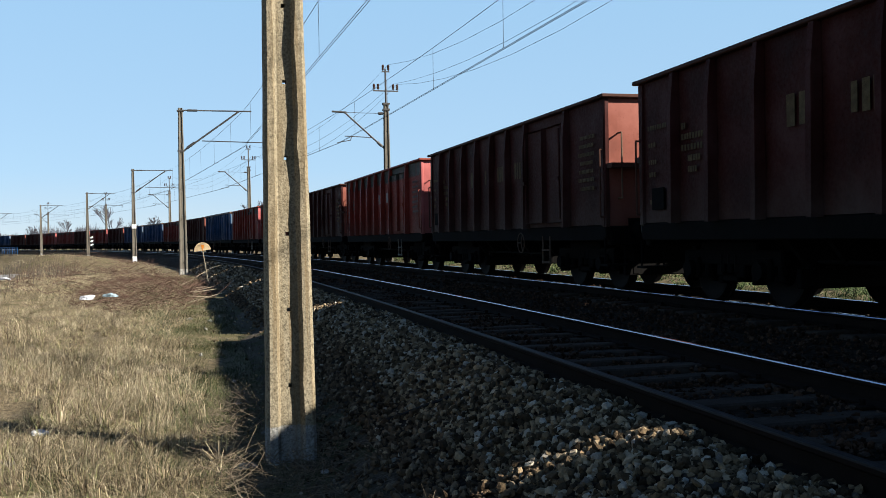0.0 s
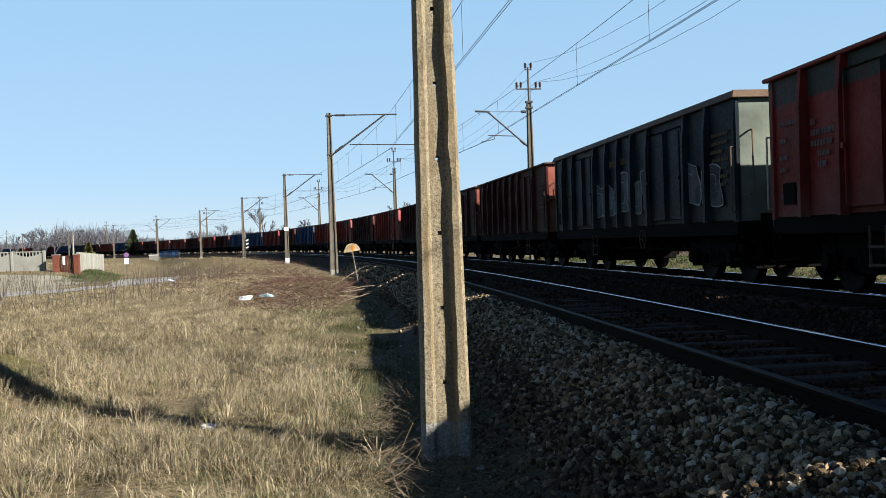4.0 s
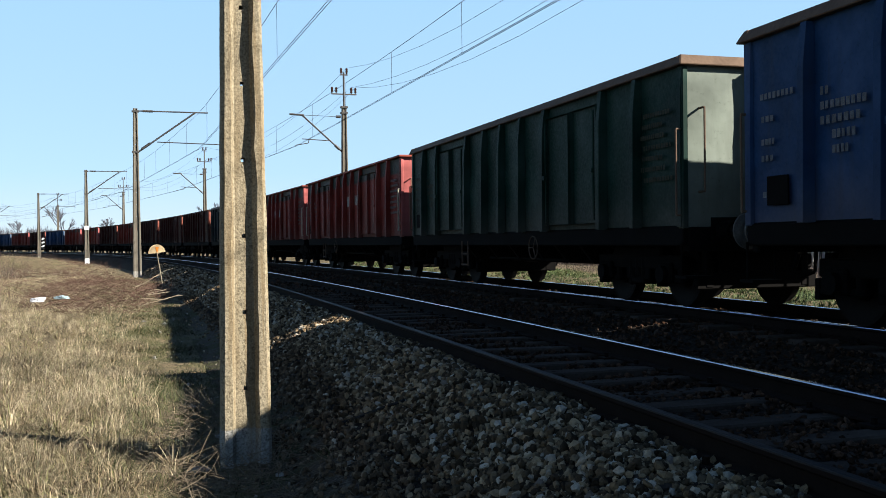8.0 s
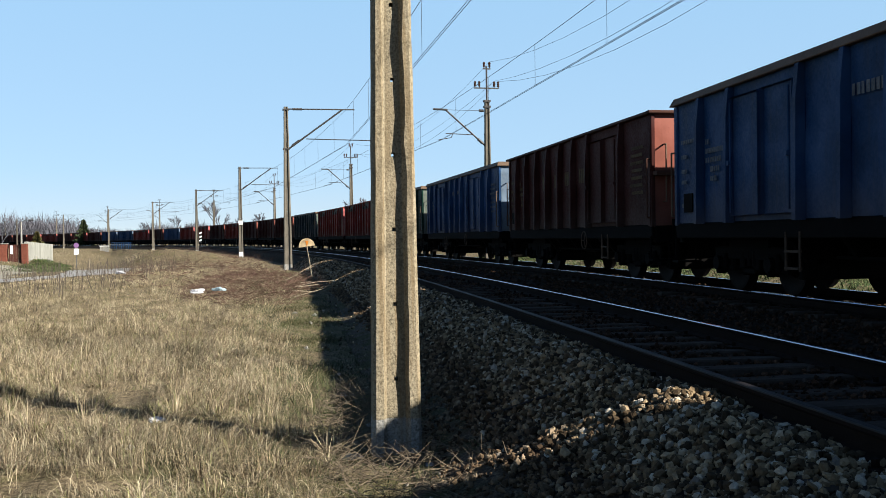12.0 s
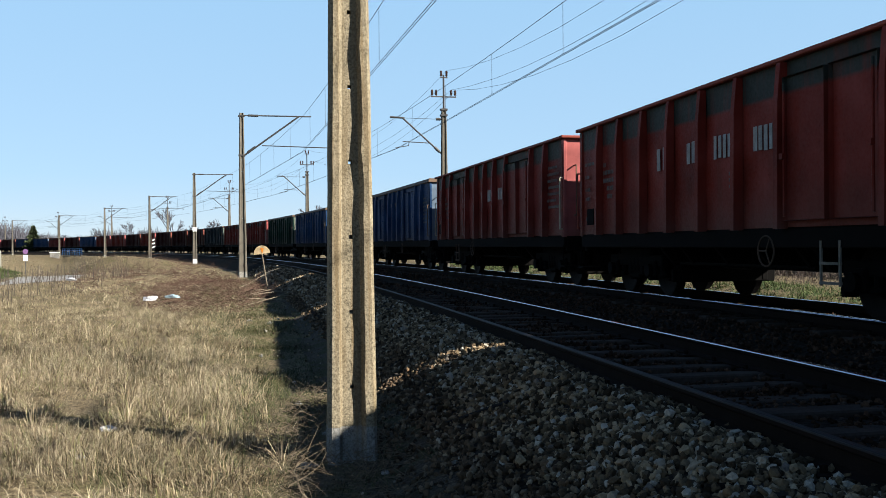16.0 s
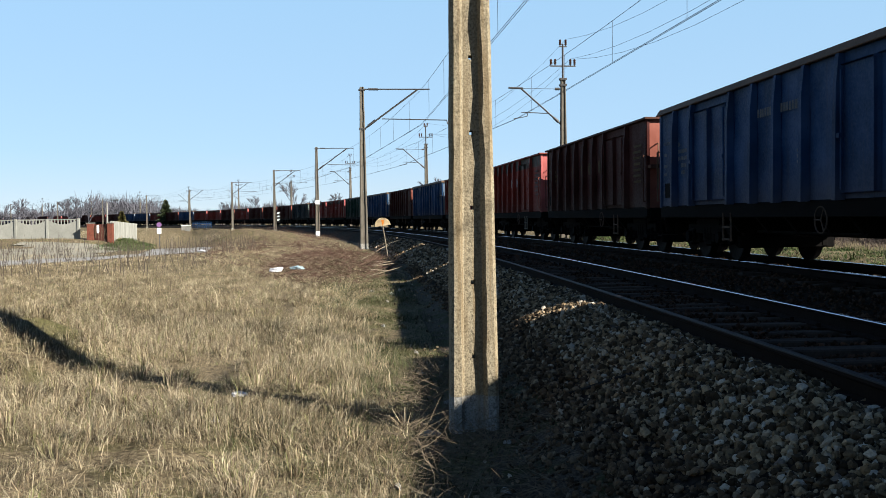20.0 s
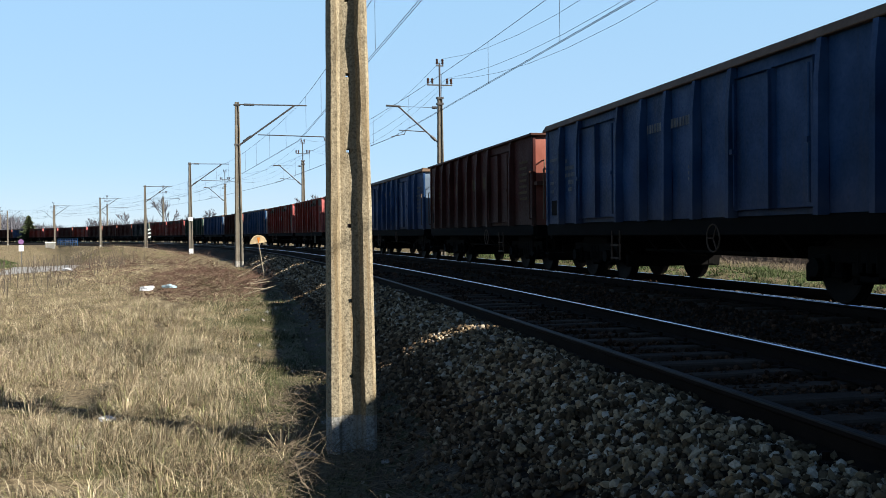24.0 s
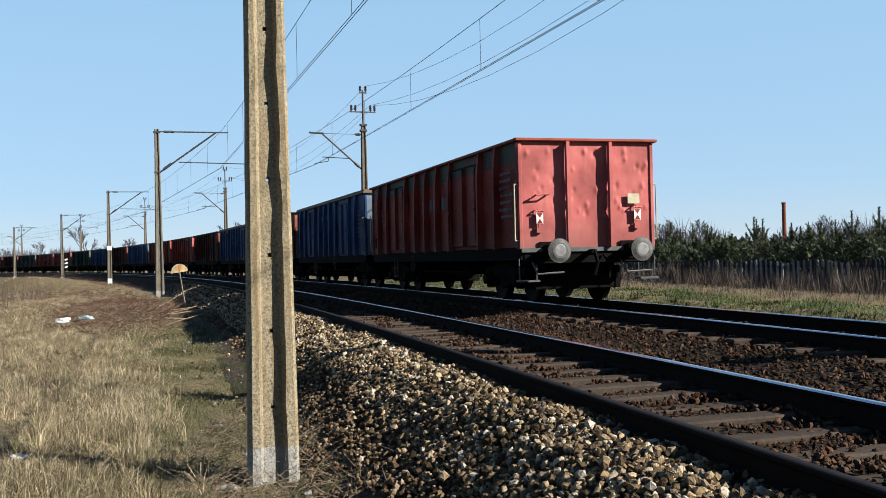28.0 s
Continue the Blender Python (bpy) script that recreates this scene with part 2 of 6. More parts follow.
def polished():
    m, t, b = nodes_of("polished_rail", 0.3, 1.0, 0.5)
    co = t.nodes.new("ShaderNodeTexCoord").outputs["Object"]
    n = noise_of(t, co, 3.0, 4)
    t.links.new(ramp(t, n, [(0.3, (0.3, 0.31, 0.34)), (0.7, (0.48, 0.49, 0.53))]), b.inputs["Base Color"])
    t.links.new(ramp(t, n, [(0.3, (0.12,) * 3), (0.7, (0.24,) * 3)]), b.inputs["Roughness"])
    return m


M["polished"] = polished()
M["dull_rail"] = plain("dull_rail_head", (0.0137, 0.0114, 0.0106), 0.6, 0.3, 0.3, 5)


def concrete(name, c, scale=1.0):
    m, t, b = nodes_of(name, 0.9)
    co = t.nodes.new("ShaderNodeTexCoord").outputs["Object"]
    big, grit = noise_of(t, co, 1.6 * scale, 5), noise_of(t, co, 42 * scale, 6, 0.85)
    streak = noise_of(t, co, 1.5, 4, 0.6, (9, 9, 0.5))
    dark = tuple(v * 0.55 for v in c)
    lite = tuple(min(1, v * 1.35) for v in c)
    col = ramp(t, grit, [(0.38, tuple(v * 0.3 for v in c)), (0.5, c), (0.6, lite)])
    col = mix(t, ramp(t, streak, [(0.45, (0, 0, 0)), (0.75, (0.75, 0.75, 0.75))]), col, (c[0] * 0.62, c[1] * 0.5, c[2] * 0.36))
    col = mix(t, ramp(t, big, [(0.5, (0, 0, 0)), (0.8, (0.4, 0.4, 0.4))]), col, lite)
    # rusty ochre runs and pits of washed-out cement
    pits = node(t, "TexVoronoi", Scale=60.0 * scale)
    t.links.new(co, pits.inputs["Vector"])
    col = mix(t, ramp(t, pits.outputs["Distance"], [(0.12, (0.8,) * 3), (0.3, (0, 0, 0))]), col, tuple(v * 0.35 for v in c))
    run = noise_of(t, co, 2.2, 5, 0.65, (14, 14, 0.35))
    col = mix(t, ramp(t, run, [(0.55, (0, 0, 0)), (0.7, (0.6,) * 3)]), col, (c[0] * 0.75, c[1] * 0.6, c[2] * 0.42))
    t.links.new(col, b.inputs["Base Color"])
    relief(t, b, mix(t, 0.5, grit, pits.outputs["Distance"]), 0.6, 0.008)
    return m


M["concrete"] = concrete("weathered_concrete", (0.1565, 0.1325, 0.09101))
M["concrete_grey"] = plain("grey_concrete", (0.08269, 0.07344, 0.05875), 0.9, 0, 0.3, 2.5, 0.4)
M["concrete_pale"] = concrete("pale_concrete", (0.171, 0.1674, 0.1539))


def island_stone(name, stops, rough=0.9):
    m, t, b = nodes_of(name, rough)
    r = t.nodes.new("ShaderNodeNewGeometry").outputs["Random Per Island"]
    inf = t.nodes.new("ShaderNodeObjectInfo").outputs["Random"]
    ad = node(t, "Math")
    ad.operation = "ADD"
    t.links.new(r, ad.inputs[0])
    t.links.new(inf, ad.inputs[1])
    fr = node(t, "Math")
    fr.operation = "FRACT"
    t.links.new(ad.outputs[0], fr.inputs[0])
    co = t.nodes.new("ShaderNodeTexCoord").outputs["Object"]
    n = noise_of(t, co, 40, 4, 0.7)
    col = mix(t, 0.6, ramp(t, fr.outputs[0], stops), ramp(t, n, [(0.3, (0.3,) * 3), (0.65, (1.0,) * 3)]), "MULTIPLY")
    t.links.new(col, b.inputs["Base Color"])
    relief(t, b, n, 1.0, 0.012)
    return m


M["stone"] = island_stone("ballast_stone", [(0, (0.02045, 0.01468, 0.009125)), (0.3, (0.05908, 0.04178, 0.02509)), (0.6, (0.1477, 0.1039, 0.0593)), (0.82, (0.2727, 0.2032, 0.1255)), (0.94, (0.337, 0.2997, 0.2399)), (1, (0.06817, 0.05419, 0.04561))])
M["stone_dirty"] = island_stone("earthy_ballast_stone", [(0, (0.0228, 0.01512, 0.00952)), (0.4, (0.0646, 0.0432, 0.02584)), (0.8, (0.114, 0.0756, 0.04488)), (1, (0.1976, 0.1512, 0.102))])
M["stone_rust"] = island_stone("rusty_ballast_stone", [(0, (0.0105, 0.0063, 0.003919)), (0.5, (0.03, 0.01575, 0.009262)), (0.85, (0.072, 0.03938, 0.02375)), (1, (0.051, 0.03938, 0.03206))])


def earth():
    m, t, b = nodes_of("earth_and_turf", 0.95)
    co = t.nodes.new("ShaderNodeTexCoord").outputs["Object"]
    big, mid, fine = noise_of(t, co, 0.12, 5), noise_of(t, co, 1.4, 5), noise_of(t, co, 15, 8, 0.75)
    straw = ramp(t, fine, [(0.34, (0.02, 0.0148, 0.0086)), (0.5, (0.094, 0.073, 0.044)), (0.66, (0.195, 0.156, 0.0975))])
    turf = ramp(t, fine, [(0.3, (0.0228, 0.0251, 0.00836)), (0.7, (0.0912, 0.0874, 0.0319))])
    col = mix(t, ramp(t, mid, [(0.48, (0, 0, 0)), (0.66, (0.75,) * 3)]), straw, turf)
    col = mix(t, ramp(t, big, [(0.45, (0, 0, 0)), (0.7, (0.4,) * 3)]), col, (0.076, 0.057, 0.0342))
    t.links.new(col, b.inputs["Base Color"])
    relief(t, b, fine, 0.8, 0.03)
    return m


M["earth"] = earth()


def gravel_bed():
    m, t, b = nodes_of("ballast_bed", 0.95)
    co = t.nodes.new("ShaderNodeTexCoord").outputs["Object"]
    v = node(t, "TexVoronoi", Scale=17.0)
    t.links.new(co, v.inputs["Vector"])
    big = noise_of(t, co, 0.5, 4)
    # Darkens outward from each cell: the shade between stones is in the colour.
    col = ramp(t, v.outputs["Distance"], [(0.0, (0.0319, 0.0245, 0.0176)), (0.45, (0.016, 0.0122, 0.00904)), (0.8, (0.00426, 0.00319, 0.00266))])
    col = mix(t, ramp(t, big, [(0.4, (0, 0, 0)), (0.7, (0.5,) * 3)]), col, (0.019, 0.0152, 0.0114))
    t.links.new(col, b.inputs["Base Color"])
    relief(t, b, v.outputs["Distance"], 1.0, 0.03)
    return m


M["bed"] = gravel_bed()


def soil():
    m, t, b = nodes_of("trampled_soil", 0.95)
    co = t.nodes.new("ShaderNodeTexCoord").outputs["Object"]
    mid, fine = noise_of(t, co, 2.1, 5), noise_of(t, co, 28, 7, 0.75)
    dirt = ramp(t, fine, [(0.32, (0.012, 0.0095, 0.007)), (0.5, (0.05, 0.04, 0.03)), (0.68, (0.115, 0.095, 0.07))])
    moss = ramp(t, fine, [(0.3, (0.012, 0.016, 0.005)), (0.7, (0.05, 0.055, 0.018))])
    col = mix(t, ramp(t, mid, [(0.46, (0, 0, 0)), (0.62, (0.8,) * 3)]), dirt, moss)
    t.links.new(col, b.inputs["Base Color"])
    relief(t, b, fine, 0.9, 0.03)
    return m


M["soil"] = soil()
M["sleeper"] = plain("tarred_timber", (0.0345, 0.02673, 0.02156), 0.9, 0, 0.45, 3, 0.5)


# ---- mesh helpers ----
def part(name, bm, material, parent=None, label="", smooth_faces=False):
    me = bpy.data.meshes.new(name)
    bm.to_mesh(me)
    bm.free()
    me.polygons.foreach_set("use_smooth", [smooth_faces] * len(me.polygons))
    for one in material if isinstance(material, (list, tuple)) else [material]:
        me.materials.append(one)
    ob = new(name, me)
    if parent:
        ob.parent = parent
    if label:
        tagged(ob, label)
    return ob


def data_mesh(name, verts, faces, material, parent=None):
    me = bpy.data.meshes.new(name)
    me.from_pydata(verts, [], faces)
    me.materials.append(material)
    me.update()
    ob = new(name, me)
    if parent:
        ob.parent = parent
    return ob


def box(bm, x0, x1, y0, y1, z0, z1, m=None, bevel=0.0, mat=0):
    vs = [bm.verts.new((x, y, z)) for z in (z0, z1) for y in (y0, y1) for x in (x0, x1)]
    fs = [bm.faces.new([vs[i] for i in f]) for f in ((0, 2, 3, 1), (4, 5, 7, 6), (0, 1, 5, 4), (2, 6, 7, 3), (0, 4, 6, 2), (1, 3, 7, 5))]
    for f in fs:
        f.material_index = mat
    if bevel:
        es = list({e for f in fs for e in f.edges})
        r = bmesh.ops.bevel(bm, geom=es, offset=bevel, segments=1, affect="EDGES")
        vs = list({v for f in r["faces"] for v in f.verts} | {v for v in vs if v.is_valid})
    if m is not None:
        bmesh.ops.transform(bm, matrix=m, verts=[v for v in vs if v.is_valid])
    return vs


def tube(bm, a, b, r, n=8, r2=None, cap=True):
    a, b = Vector(a), Vector(b)
    q = (b - a).to_track_quat("Z", "Y")
    rings = []
    for p, rr in ((a, r), (b, r if r2 is None else r2)):
        rings.append([bm.verts.new(p + q @ Vector((rr * math.cos(k * math.tau / n), rr * math.sin(k * math.tau / n), 0))) for k in range(n)])
    for k in range(n):
        bm.faces.new((rings[0][k], rings[0][(k + 1) % n], rings[1][(k + 1) % n], rings[1][k]))
    if cap:
        bm.faces.new(rings[0][::-1])
        bm.faces.new(rings[1])


def path_tube(bm, pts, r, n=6):
    for a, b in zip(pts, pts[1:]):
        tube(bm, a, b, r, n)


def sweep(bm, profile, stations, closed=True, mats=None):
    """A profile of (lat, z) run along the railway."""
    rows = [[bm.verts.new(on_track(s, lat, z)) for lat, z in profile] for s in stations]
    n = len(profile)
    for a, b in zip(rows, rows[1:]):
        for k in range(n if closed else n - 1):
            f = bm.faces.new((a[k], a[(k + 1) % n], b[(k + 1) % n], b[k]))
            if mats:
                f.material_index = mats[k]


def empty(name, m=None):
    ob = new(name)
    ob.empty_display_size = 0.3
    if m is not None:
        ob.matrix_world = m
    return ob


def stations(a, b, step):
    n = max(1, round((b - a) / step))
    return [a + (b - a) * k / n for k in range(n + 1)]


# ---- ground ----
def lines(spans):
    out = []
    for a, b, step in spans:
        out += list(np.arange(a, b, step))
    return out + [spans[-1][1]]


def build_ground():
    xs = lines([(-3000, -600, 600), (-600, -200, 80), (-200, -60, 10), (-60, -24, 2.0), (-24, -16, 0.8), (-16, -4, 0.3), (-4, 8, 1.0), (8, 60, 4), (60, 300, 40), (300, 3000, 675)])
    ys = lines([(-3000, -300, 675), (-300, -60, 60), (-60, -22, 4), (-22, 34, 0.35), (34, 80, 1.5), (80, 180, 3), (180, 560, 10), (560, 3500, 420)])
    nx = len(xs)
    verts = [(x, y, ground_z(x, y)) for y in ys for x in xs]
    faces = [(j * nx + i, j * nx + i + 1, (j + 1) * nx + i + 1, (j + 1) * nx + i) for j in range(len(ys) - 1) for i in range(nx - 1)]
    g = data_mesh("ground", verts, faces, M["earth"])
    g.data.polygons.foreach_set("use_smooth", [True] * len(faces))
    return tagged(g, "rough lineside ground with dry grass and bare earth", "ground", kind="structure")


ground = build_ground()


def build_bed():
    prof = [(-7.4, -1.0), (-7.2, -0.825), (-6.95, -0.79), (-6.6, -0.67), (-6.3, -0.53), (-6.0, -0.385), (-5.75, -0.265), (-5.5, -0.185), (-5.25, -0.19), (-5.08, -0.245), (-3.7, -0.245), (-3.55, -0.22), (-3.1, -0.24), (-2.75, -0.26), (-2.2, -0.34), (-1.7, -0.26), (-1.3, -0.22),
            (1.35, -0.22), (1.8, -0.26), (2.3, -0.5), (2.9, -0.95)]
    bm = bmesh.new()
    st = stations(-60, -16, 4) + stations(-15.6, 30, 0.4) + stations(32, 540, 4)
    rows = []
    for s in st:
        row = []
        for lat, z in prof:
            h = 0.05 * noise.noise((s * 0.9, lat * 1.7, 2.0)) + 0.03 * noise.noise((s * 3.1, lat * 3.3, 7.0))
            shoulder = 0.09 * math.exp(-((lat + 6.0) / 0.4) ** 2) * (0.3 + noise.noise((s * 0.25, 3.0, 1.0)))
            row.append(bm.verts.new(on_track(s, lat, z + h + shoulder)))
        rows.append(row)
    for a, b in zip(rows, rows[1:]):
        for k in range(len(prof) - 1):
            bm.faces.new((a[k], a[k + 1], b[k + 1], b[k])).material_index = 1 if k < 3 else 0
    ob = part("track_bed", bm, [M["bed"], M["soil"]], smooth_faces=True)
    return tagged(ob, "broken stone ballast bed under two railway tracks", "ballast", kind="structure")


bed = build_bed()

RAIL = [(-0.036, -0.013), (-0.032, -0.005), (-0.018, -0.001), (0.016, -0.001), (0.03, -0.006), (0.036, -0.016), (0.036, -0.035), (0.01, -0.05), (0.01, -0.13), (0.07, -0.15), (0.07, -0.165), (-0.07, -0.165), (-0.07, -0.15), (-0.01, -0.13), (-0.01, -0.05), (-0.036, -0.035)]


def build_track(name, lat0, z0, label, dull=None):
    top = empty(name)
    tagged(top, label, "railway track", "railway tracks")
    for side in (-0.7525, 0.7525):
        bm = bmesh.new()
        sweep(bm, [(lat0 + side + u, z0 + v) for u, v in RAIL], stations(-60, -16, 6) + stations(-15, 40, 1.0) + stations(42, 540, 4), True, [0, 0, 0, 0, 2] + [1] * 11)
        bmesh.ops.recalc_face_normals(bm, faces=bm.faces)
        part("rail", bm, [M["dull_rail"] if side == dull else M["polished"], M["rail_side"], M["dull_rail"]], top)
    return top


near_track = build_track("near_track", NEAR, -0.03, "steel rails with polished heads on timber sleepers", -0.7525)
far_track = build_track("far_track", 0.0, 0.0, "steel rails with rusty sides on timber sleepers")
# ---- masts and overhead line ----
LEFT_LAT, RIGHT_LAT = -7.165, 3.0
LEFT_S = [-10.0] + [-9.2 + 43.7 * n for n in range(1, 12)]
RIGHT_S = [-11.8 + 43.65 * n for n in range(13)]


def h_section(w, d, f, r):
    """H outline seen from above, recesses towards the two ends of the line; f: flange share, r: recess depth."""
    a, b = w / 2, d / 2
    i = a - w * f
    c = 0.025
    return [(-a + c, -b), (-i - 0.01, -b), (-i + 0.02, -b + r), (i - 0.02, -b + r), (i + 0.01, -b), (a - c, -b), (a, -b + c), (a, b - c),
            (a - c, b), (i + 0.01, b), (i - 0.02, b - r), (-i + 0.02, b - r), (-i - 0.01, b), (-a + c, b), (-a, b - c), (-a, -b + c)]


def concrete_pole(height, w0, w1, sunk, paint=0.3):
    bm = bmesh.new()
    holes = [0.62 + 0.61 * k for k in range(int((height - 1.0) / 0.61))]
    levels = sorted([-sunk, 0.0, paint] + [paint + (height - paint) * k / 30 for k in range(1, 31)] + [z + d for z in holes for d in (-0.016, 0.016)])
    rows = []
    for z in levels:
        k = max(0.0, z) / height
        w = w0 + (w1 - w0) * k
        ring = []
        for q, (x, y) in enumerate(h_section(w, 0.30 - 0.10 * k, 0.25, 0.068 - 0.02 * k)):
            j = 0.005 * noise.noise((x * 9 + q, y * 9, z * 2.3))
            if q in (1, 4, 9, 12):
                # the inner arrises are chipped and wavy
                j += 0.016 * noise.noise((q, 0, z * 3.7))
            ring.append(bm.verts.new((x + j, y + j * 0.5, z)))
        rows.append(ring)
    n = len(rows[0])
    for li, (a, b) in enumerate(zip(rows, rows[1:])):
        hole = any(abs(levels[li] + 0.016 - z) < 0.001 for z in holes)
        for k in range(n):
            if hole and k in (2, 10):
                continue
            f = bm.faces.new((a[k], a[(k + 1) % n], b[(k + 1) % n], b[k]))
            f.material_index = 1 if levels[li] < paint - 0.01 else 0
        if hole:
            # a square hole right through the web
            rims = []
            for k in (2, 10):
                y, sg = a[k].co.y, (1 if k == 2 else -1)
                p = [bm.verts.new((sg * x, y, r[k].co.z)) for x, r in ((-0.016, a), (0.016, a), (0.016, b), (-0.016, b))]
                bm.faces.new((a[k], p[0], p[3], b[k]))
                bm.faces.new((p[1], a[k + 1], b[k + 1], p[2]))
                rims.append(p)
            for i, j in ((0, 1), (1, 2), (2, 3), (3, 0)):
                back = (1, 0, 3, 2)
                bm.faces.new((rims[0][j], rims[0][i], rims[1][back[i]], rims[1][back[j]]))
    bm.faces.new(rows[-1])
    return bm


def left_mast(s, first):
    p = on_track(s, LEFT_LAT - (0.06 if first else 0.0))
    z0 = ground_z(p.x, p.y)
    top = empty("catenary_mast", pose(p.x, p.y, z0, 0, 0, heading(s)))
    tagged(top, "weathered concrete line mast with a steel bracket arm", "mast", "catenary masts")
    H = 7.85 - z0
    part("pole", concrete_pole(H, 0.4 if first else 0.44, 0.2 if first else 0.215, 0.4), [M["concrete"] if first else M["concrete_grey"], M["concrete_pale"]], top, "grainy concrete H-section pole with pale foot")
    bm = bmesh.new()
    path_tube(bm, [(0.1, 0, H - 0.12), (3.6, 0, H - 0.1)], 0.035, 8)
    tube(bm, (0.35, 0, H - 0.12), (0.85, 0, H - 0.12), 0.06, 8)
    part("tie_rod", bm, M["arm"], top)
    bm = bmesh.new()
    tube(bm, (0.12, 0, 5.65 - z0), (2.95, 0, H - 0.12), 0.045, 8)
    tube(bm, (0.3, 0, 5.8 - z0), (0.7, 0, 6.1 - z0), 0.07, 8)
    part("strut", bm, M["arm"], top)
    bm = bmesh.new()
    path_tube(bm, [(1.05, 0, 6.18 - z0), (4.5, 0, 6.12 - z0), (4.55, 0, 5.9 - z0)], 0.028, 6)
    part("registration_arm", bm, M["arm"], top)
    for z in (5.65, 7.7):
        bm = bmesh.new()
        box(bm, -0.17, 0.17, -0.12, 0.12, z - z0 - 0.04, z - z0 + 0.04)
        part("clamp", bm, M["arm"], top)
    return top


def right_mast(s):
    p = on_track(s, RIGHT_LAT)
    z0 = -0.8
    top = empty("line_mast", pose(p.x, p.y, z0, 0, 0, heading(s)))
    tagged(top, "concrete line mast with insulator crossbars and bracket", "mast", "masts with crossbars")
    H = 7.95 - z0
    part("pole", concrete_pole(H, 0.44, 0.24, 0.4), [M["concrete_grey"], M["concrete_pale"]], top)
    bm = bmesh.new()
    tube(bm, (0, 0, H - 0.3), (0, 0, 9.75 - z0), 0.05, 8)
    box(bm, -0.17, 0.17, -0.14, 0.14, H - 0.35, H - 0.25)
    box(bm, -0.17, 0.17, -0.14, 0.14, H - 0.05, H + 0.05)
    part("steel_tip", bm, M["arm"], top)
    for z, xs in ((8.62, (-0.62, -0.4, 0.4, 0.62)), (9.62, (-0.13, 0.16))):
        bm = bmesh.new()
        box(bm, xs[0] - 0.05, xs[-1] + 0.05, -0.03, 0.03, z - z0 - 0.03, z - z0 + 0.03)
        bar = part("crossbar", bm, M["arm"], top)
        for x in xs:
            bm = bmesh.new()
            tube(bm, (x, 0, z - z0), (x, 0, z - z0 + 0.1), 0.02, 6)
            for k in range(3):
                tube(bm, (x, 0, z - z0 + 0.09 + 0.09 * k), (x, 0, z - z0 + 0.17 + 0.09 * k), 0.075, 8, 0.045)
            part("insulator", bm, M["insulator"], bar, "dark porcelain insulator")
    bm = bmesh.new()
    tube(bm, (-0.1, 0, 7.45 - z0), (-2.2, 0, 7.47 - z0), 0.012, 6)
    tube(bm, (-2.1, 0, 7.47 - z0), (-2.85, 0, 7.5 - z0), 0.05, 8)
    tube(bm, (-0.18, 0, 7.45 - z0), (-0.42, 0, 7.45 - z0), 0.07, 8)
    part("tie_rod", bm, M["arm"], top)
    bm = bmesh.new()
    tube(bm, (-0.1, 0, 5.63 - z0), (-2.2, 0, 7.47 - z0), 0.045, 8)
    tube(bm, (-0.25, 0, 5.76 - z0), (-0.5, 0, 5.98 - z0), 0.075, 8)
    part("strut", bm, M["arm"], top)
    bm = bmesh.new()
    path_tube(bm, [(-0.78, 0, 6.2 - z0), (-2.2, 0, 6.26 - z0)], 0.025, 6)
    path_tube(bm, [(-1.85, 0, 6.24 - z0), (-1.9, 0, 6.05 - z0), (-2.6, 0, 5.92 - z0)], 0.022, 6)
    part("registration_arm", bm, M["arm"], top)
    return top


masts = [left_mast(s, i == 0) for i, s in enumerate(LEFT_S)]
line_masts = [right_mast(s) for s in RIGHT_S]


def hang(bm, a, b, sag, r, n=10):
    pts = []
    for k in range(n + 1):
        u = k / n
        p = a.lerp(b, u)
        p.z -= 4 * sag * u * (1 - u)
        pts.append(p)
    path_tube(bm, pts, r, 5)
    return pts


def overhead(name, label, ss, lat, stag, z_mess, z_con, sag):
    """Two contact wires, the messenger above them and the droppers between, mast to mast."""
    top = empty(name)
    tagged(top, label, "overhead line", "overhead lines")
    con, mess = bmesh.new(), bmesh.new()
    for s0, s1 in zip([ss[0] - 43.7] + ss, ss):
        a, b = on_track(s0, lat, z_mess), on_track(s1, lat, z_mess)
        hang(mess, a, b, sag, 0.009)
        c, d = on_track(s0, lat + stag, z_con), on_track(s1, lat + stag, z_con)
        for off in (-0.03, 0.03):
            hang(con, c + Vector((off, 0, 0)), d + Vector((off, 0, 0)), 0.03, 0.008, 4)
        for u in (0.1, 0.26, 0.42, 0.58, 0.74, 0.9):
            p = a.lerp(b, u)
            p.z -= 4 * sag * u * (1 - u)
            q = c.lerp(d, u)
            drop = bmesh.new()
            path_tube(drop, [p, q, q + Vector((0, 0.09, 0.03))], 0.006, 4)
            part("dropper", drop, M["wire"], top)
    part("messenger_wire", mess, M["wire"], top)
    part("contact_wire", con, M["wire"], top)
    return top


overhead("overhead_line", "twin contact wires under a sagging messenger wire", LEFT_S, NEAR + 0.38, 0.0, 7.75, 5.9, 0.35)
overhead("overhead_line", "twin contact wires with droppers from a messenger wire", RIGHT_S, 0.5, 0.0, 7.5, 5.9, 0.28)


def feeder(lat, z, sag):
    bm = bmesh.new()
    for s0, s1 in zip([RIGHT_S[0] - 43.65] + RIGHT_S, RIGHT_S):
        hang(bm, on_track(s0, lat, z), on_track(s1, lat, z), sag, 0.007)
    ob = part("feeder_wire", bm, M["wire"])
    tagged(ob, "thin bare feeder wire strung along the mast tops", "wire", "feeder wires")


for lat, z, sag in ((RIGHT_LAT + 0.4, 8.98, 1.3), (RIGHT_LAT + 0.62, 8.98, 1.75), (RIGHT_LAT + 0.16, 9.98, 1.65)):
    feeder(lat, z, sag)

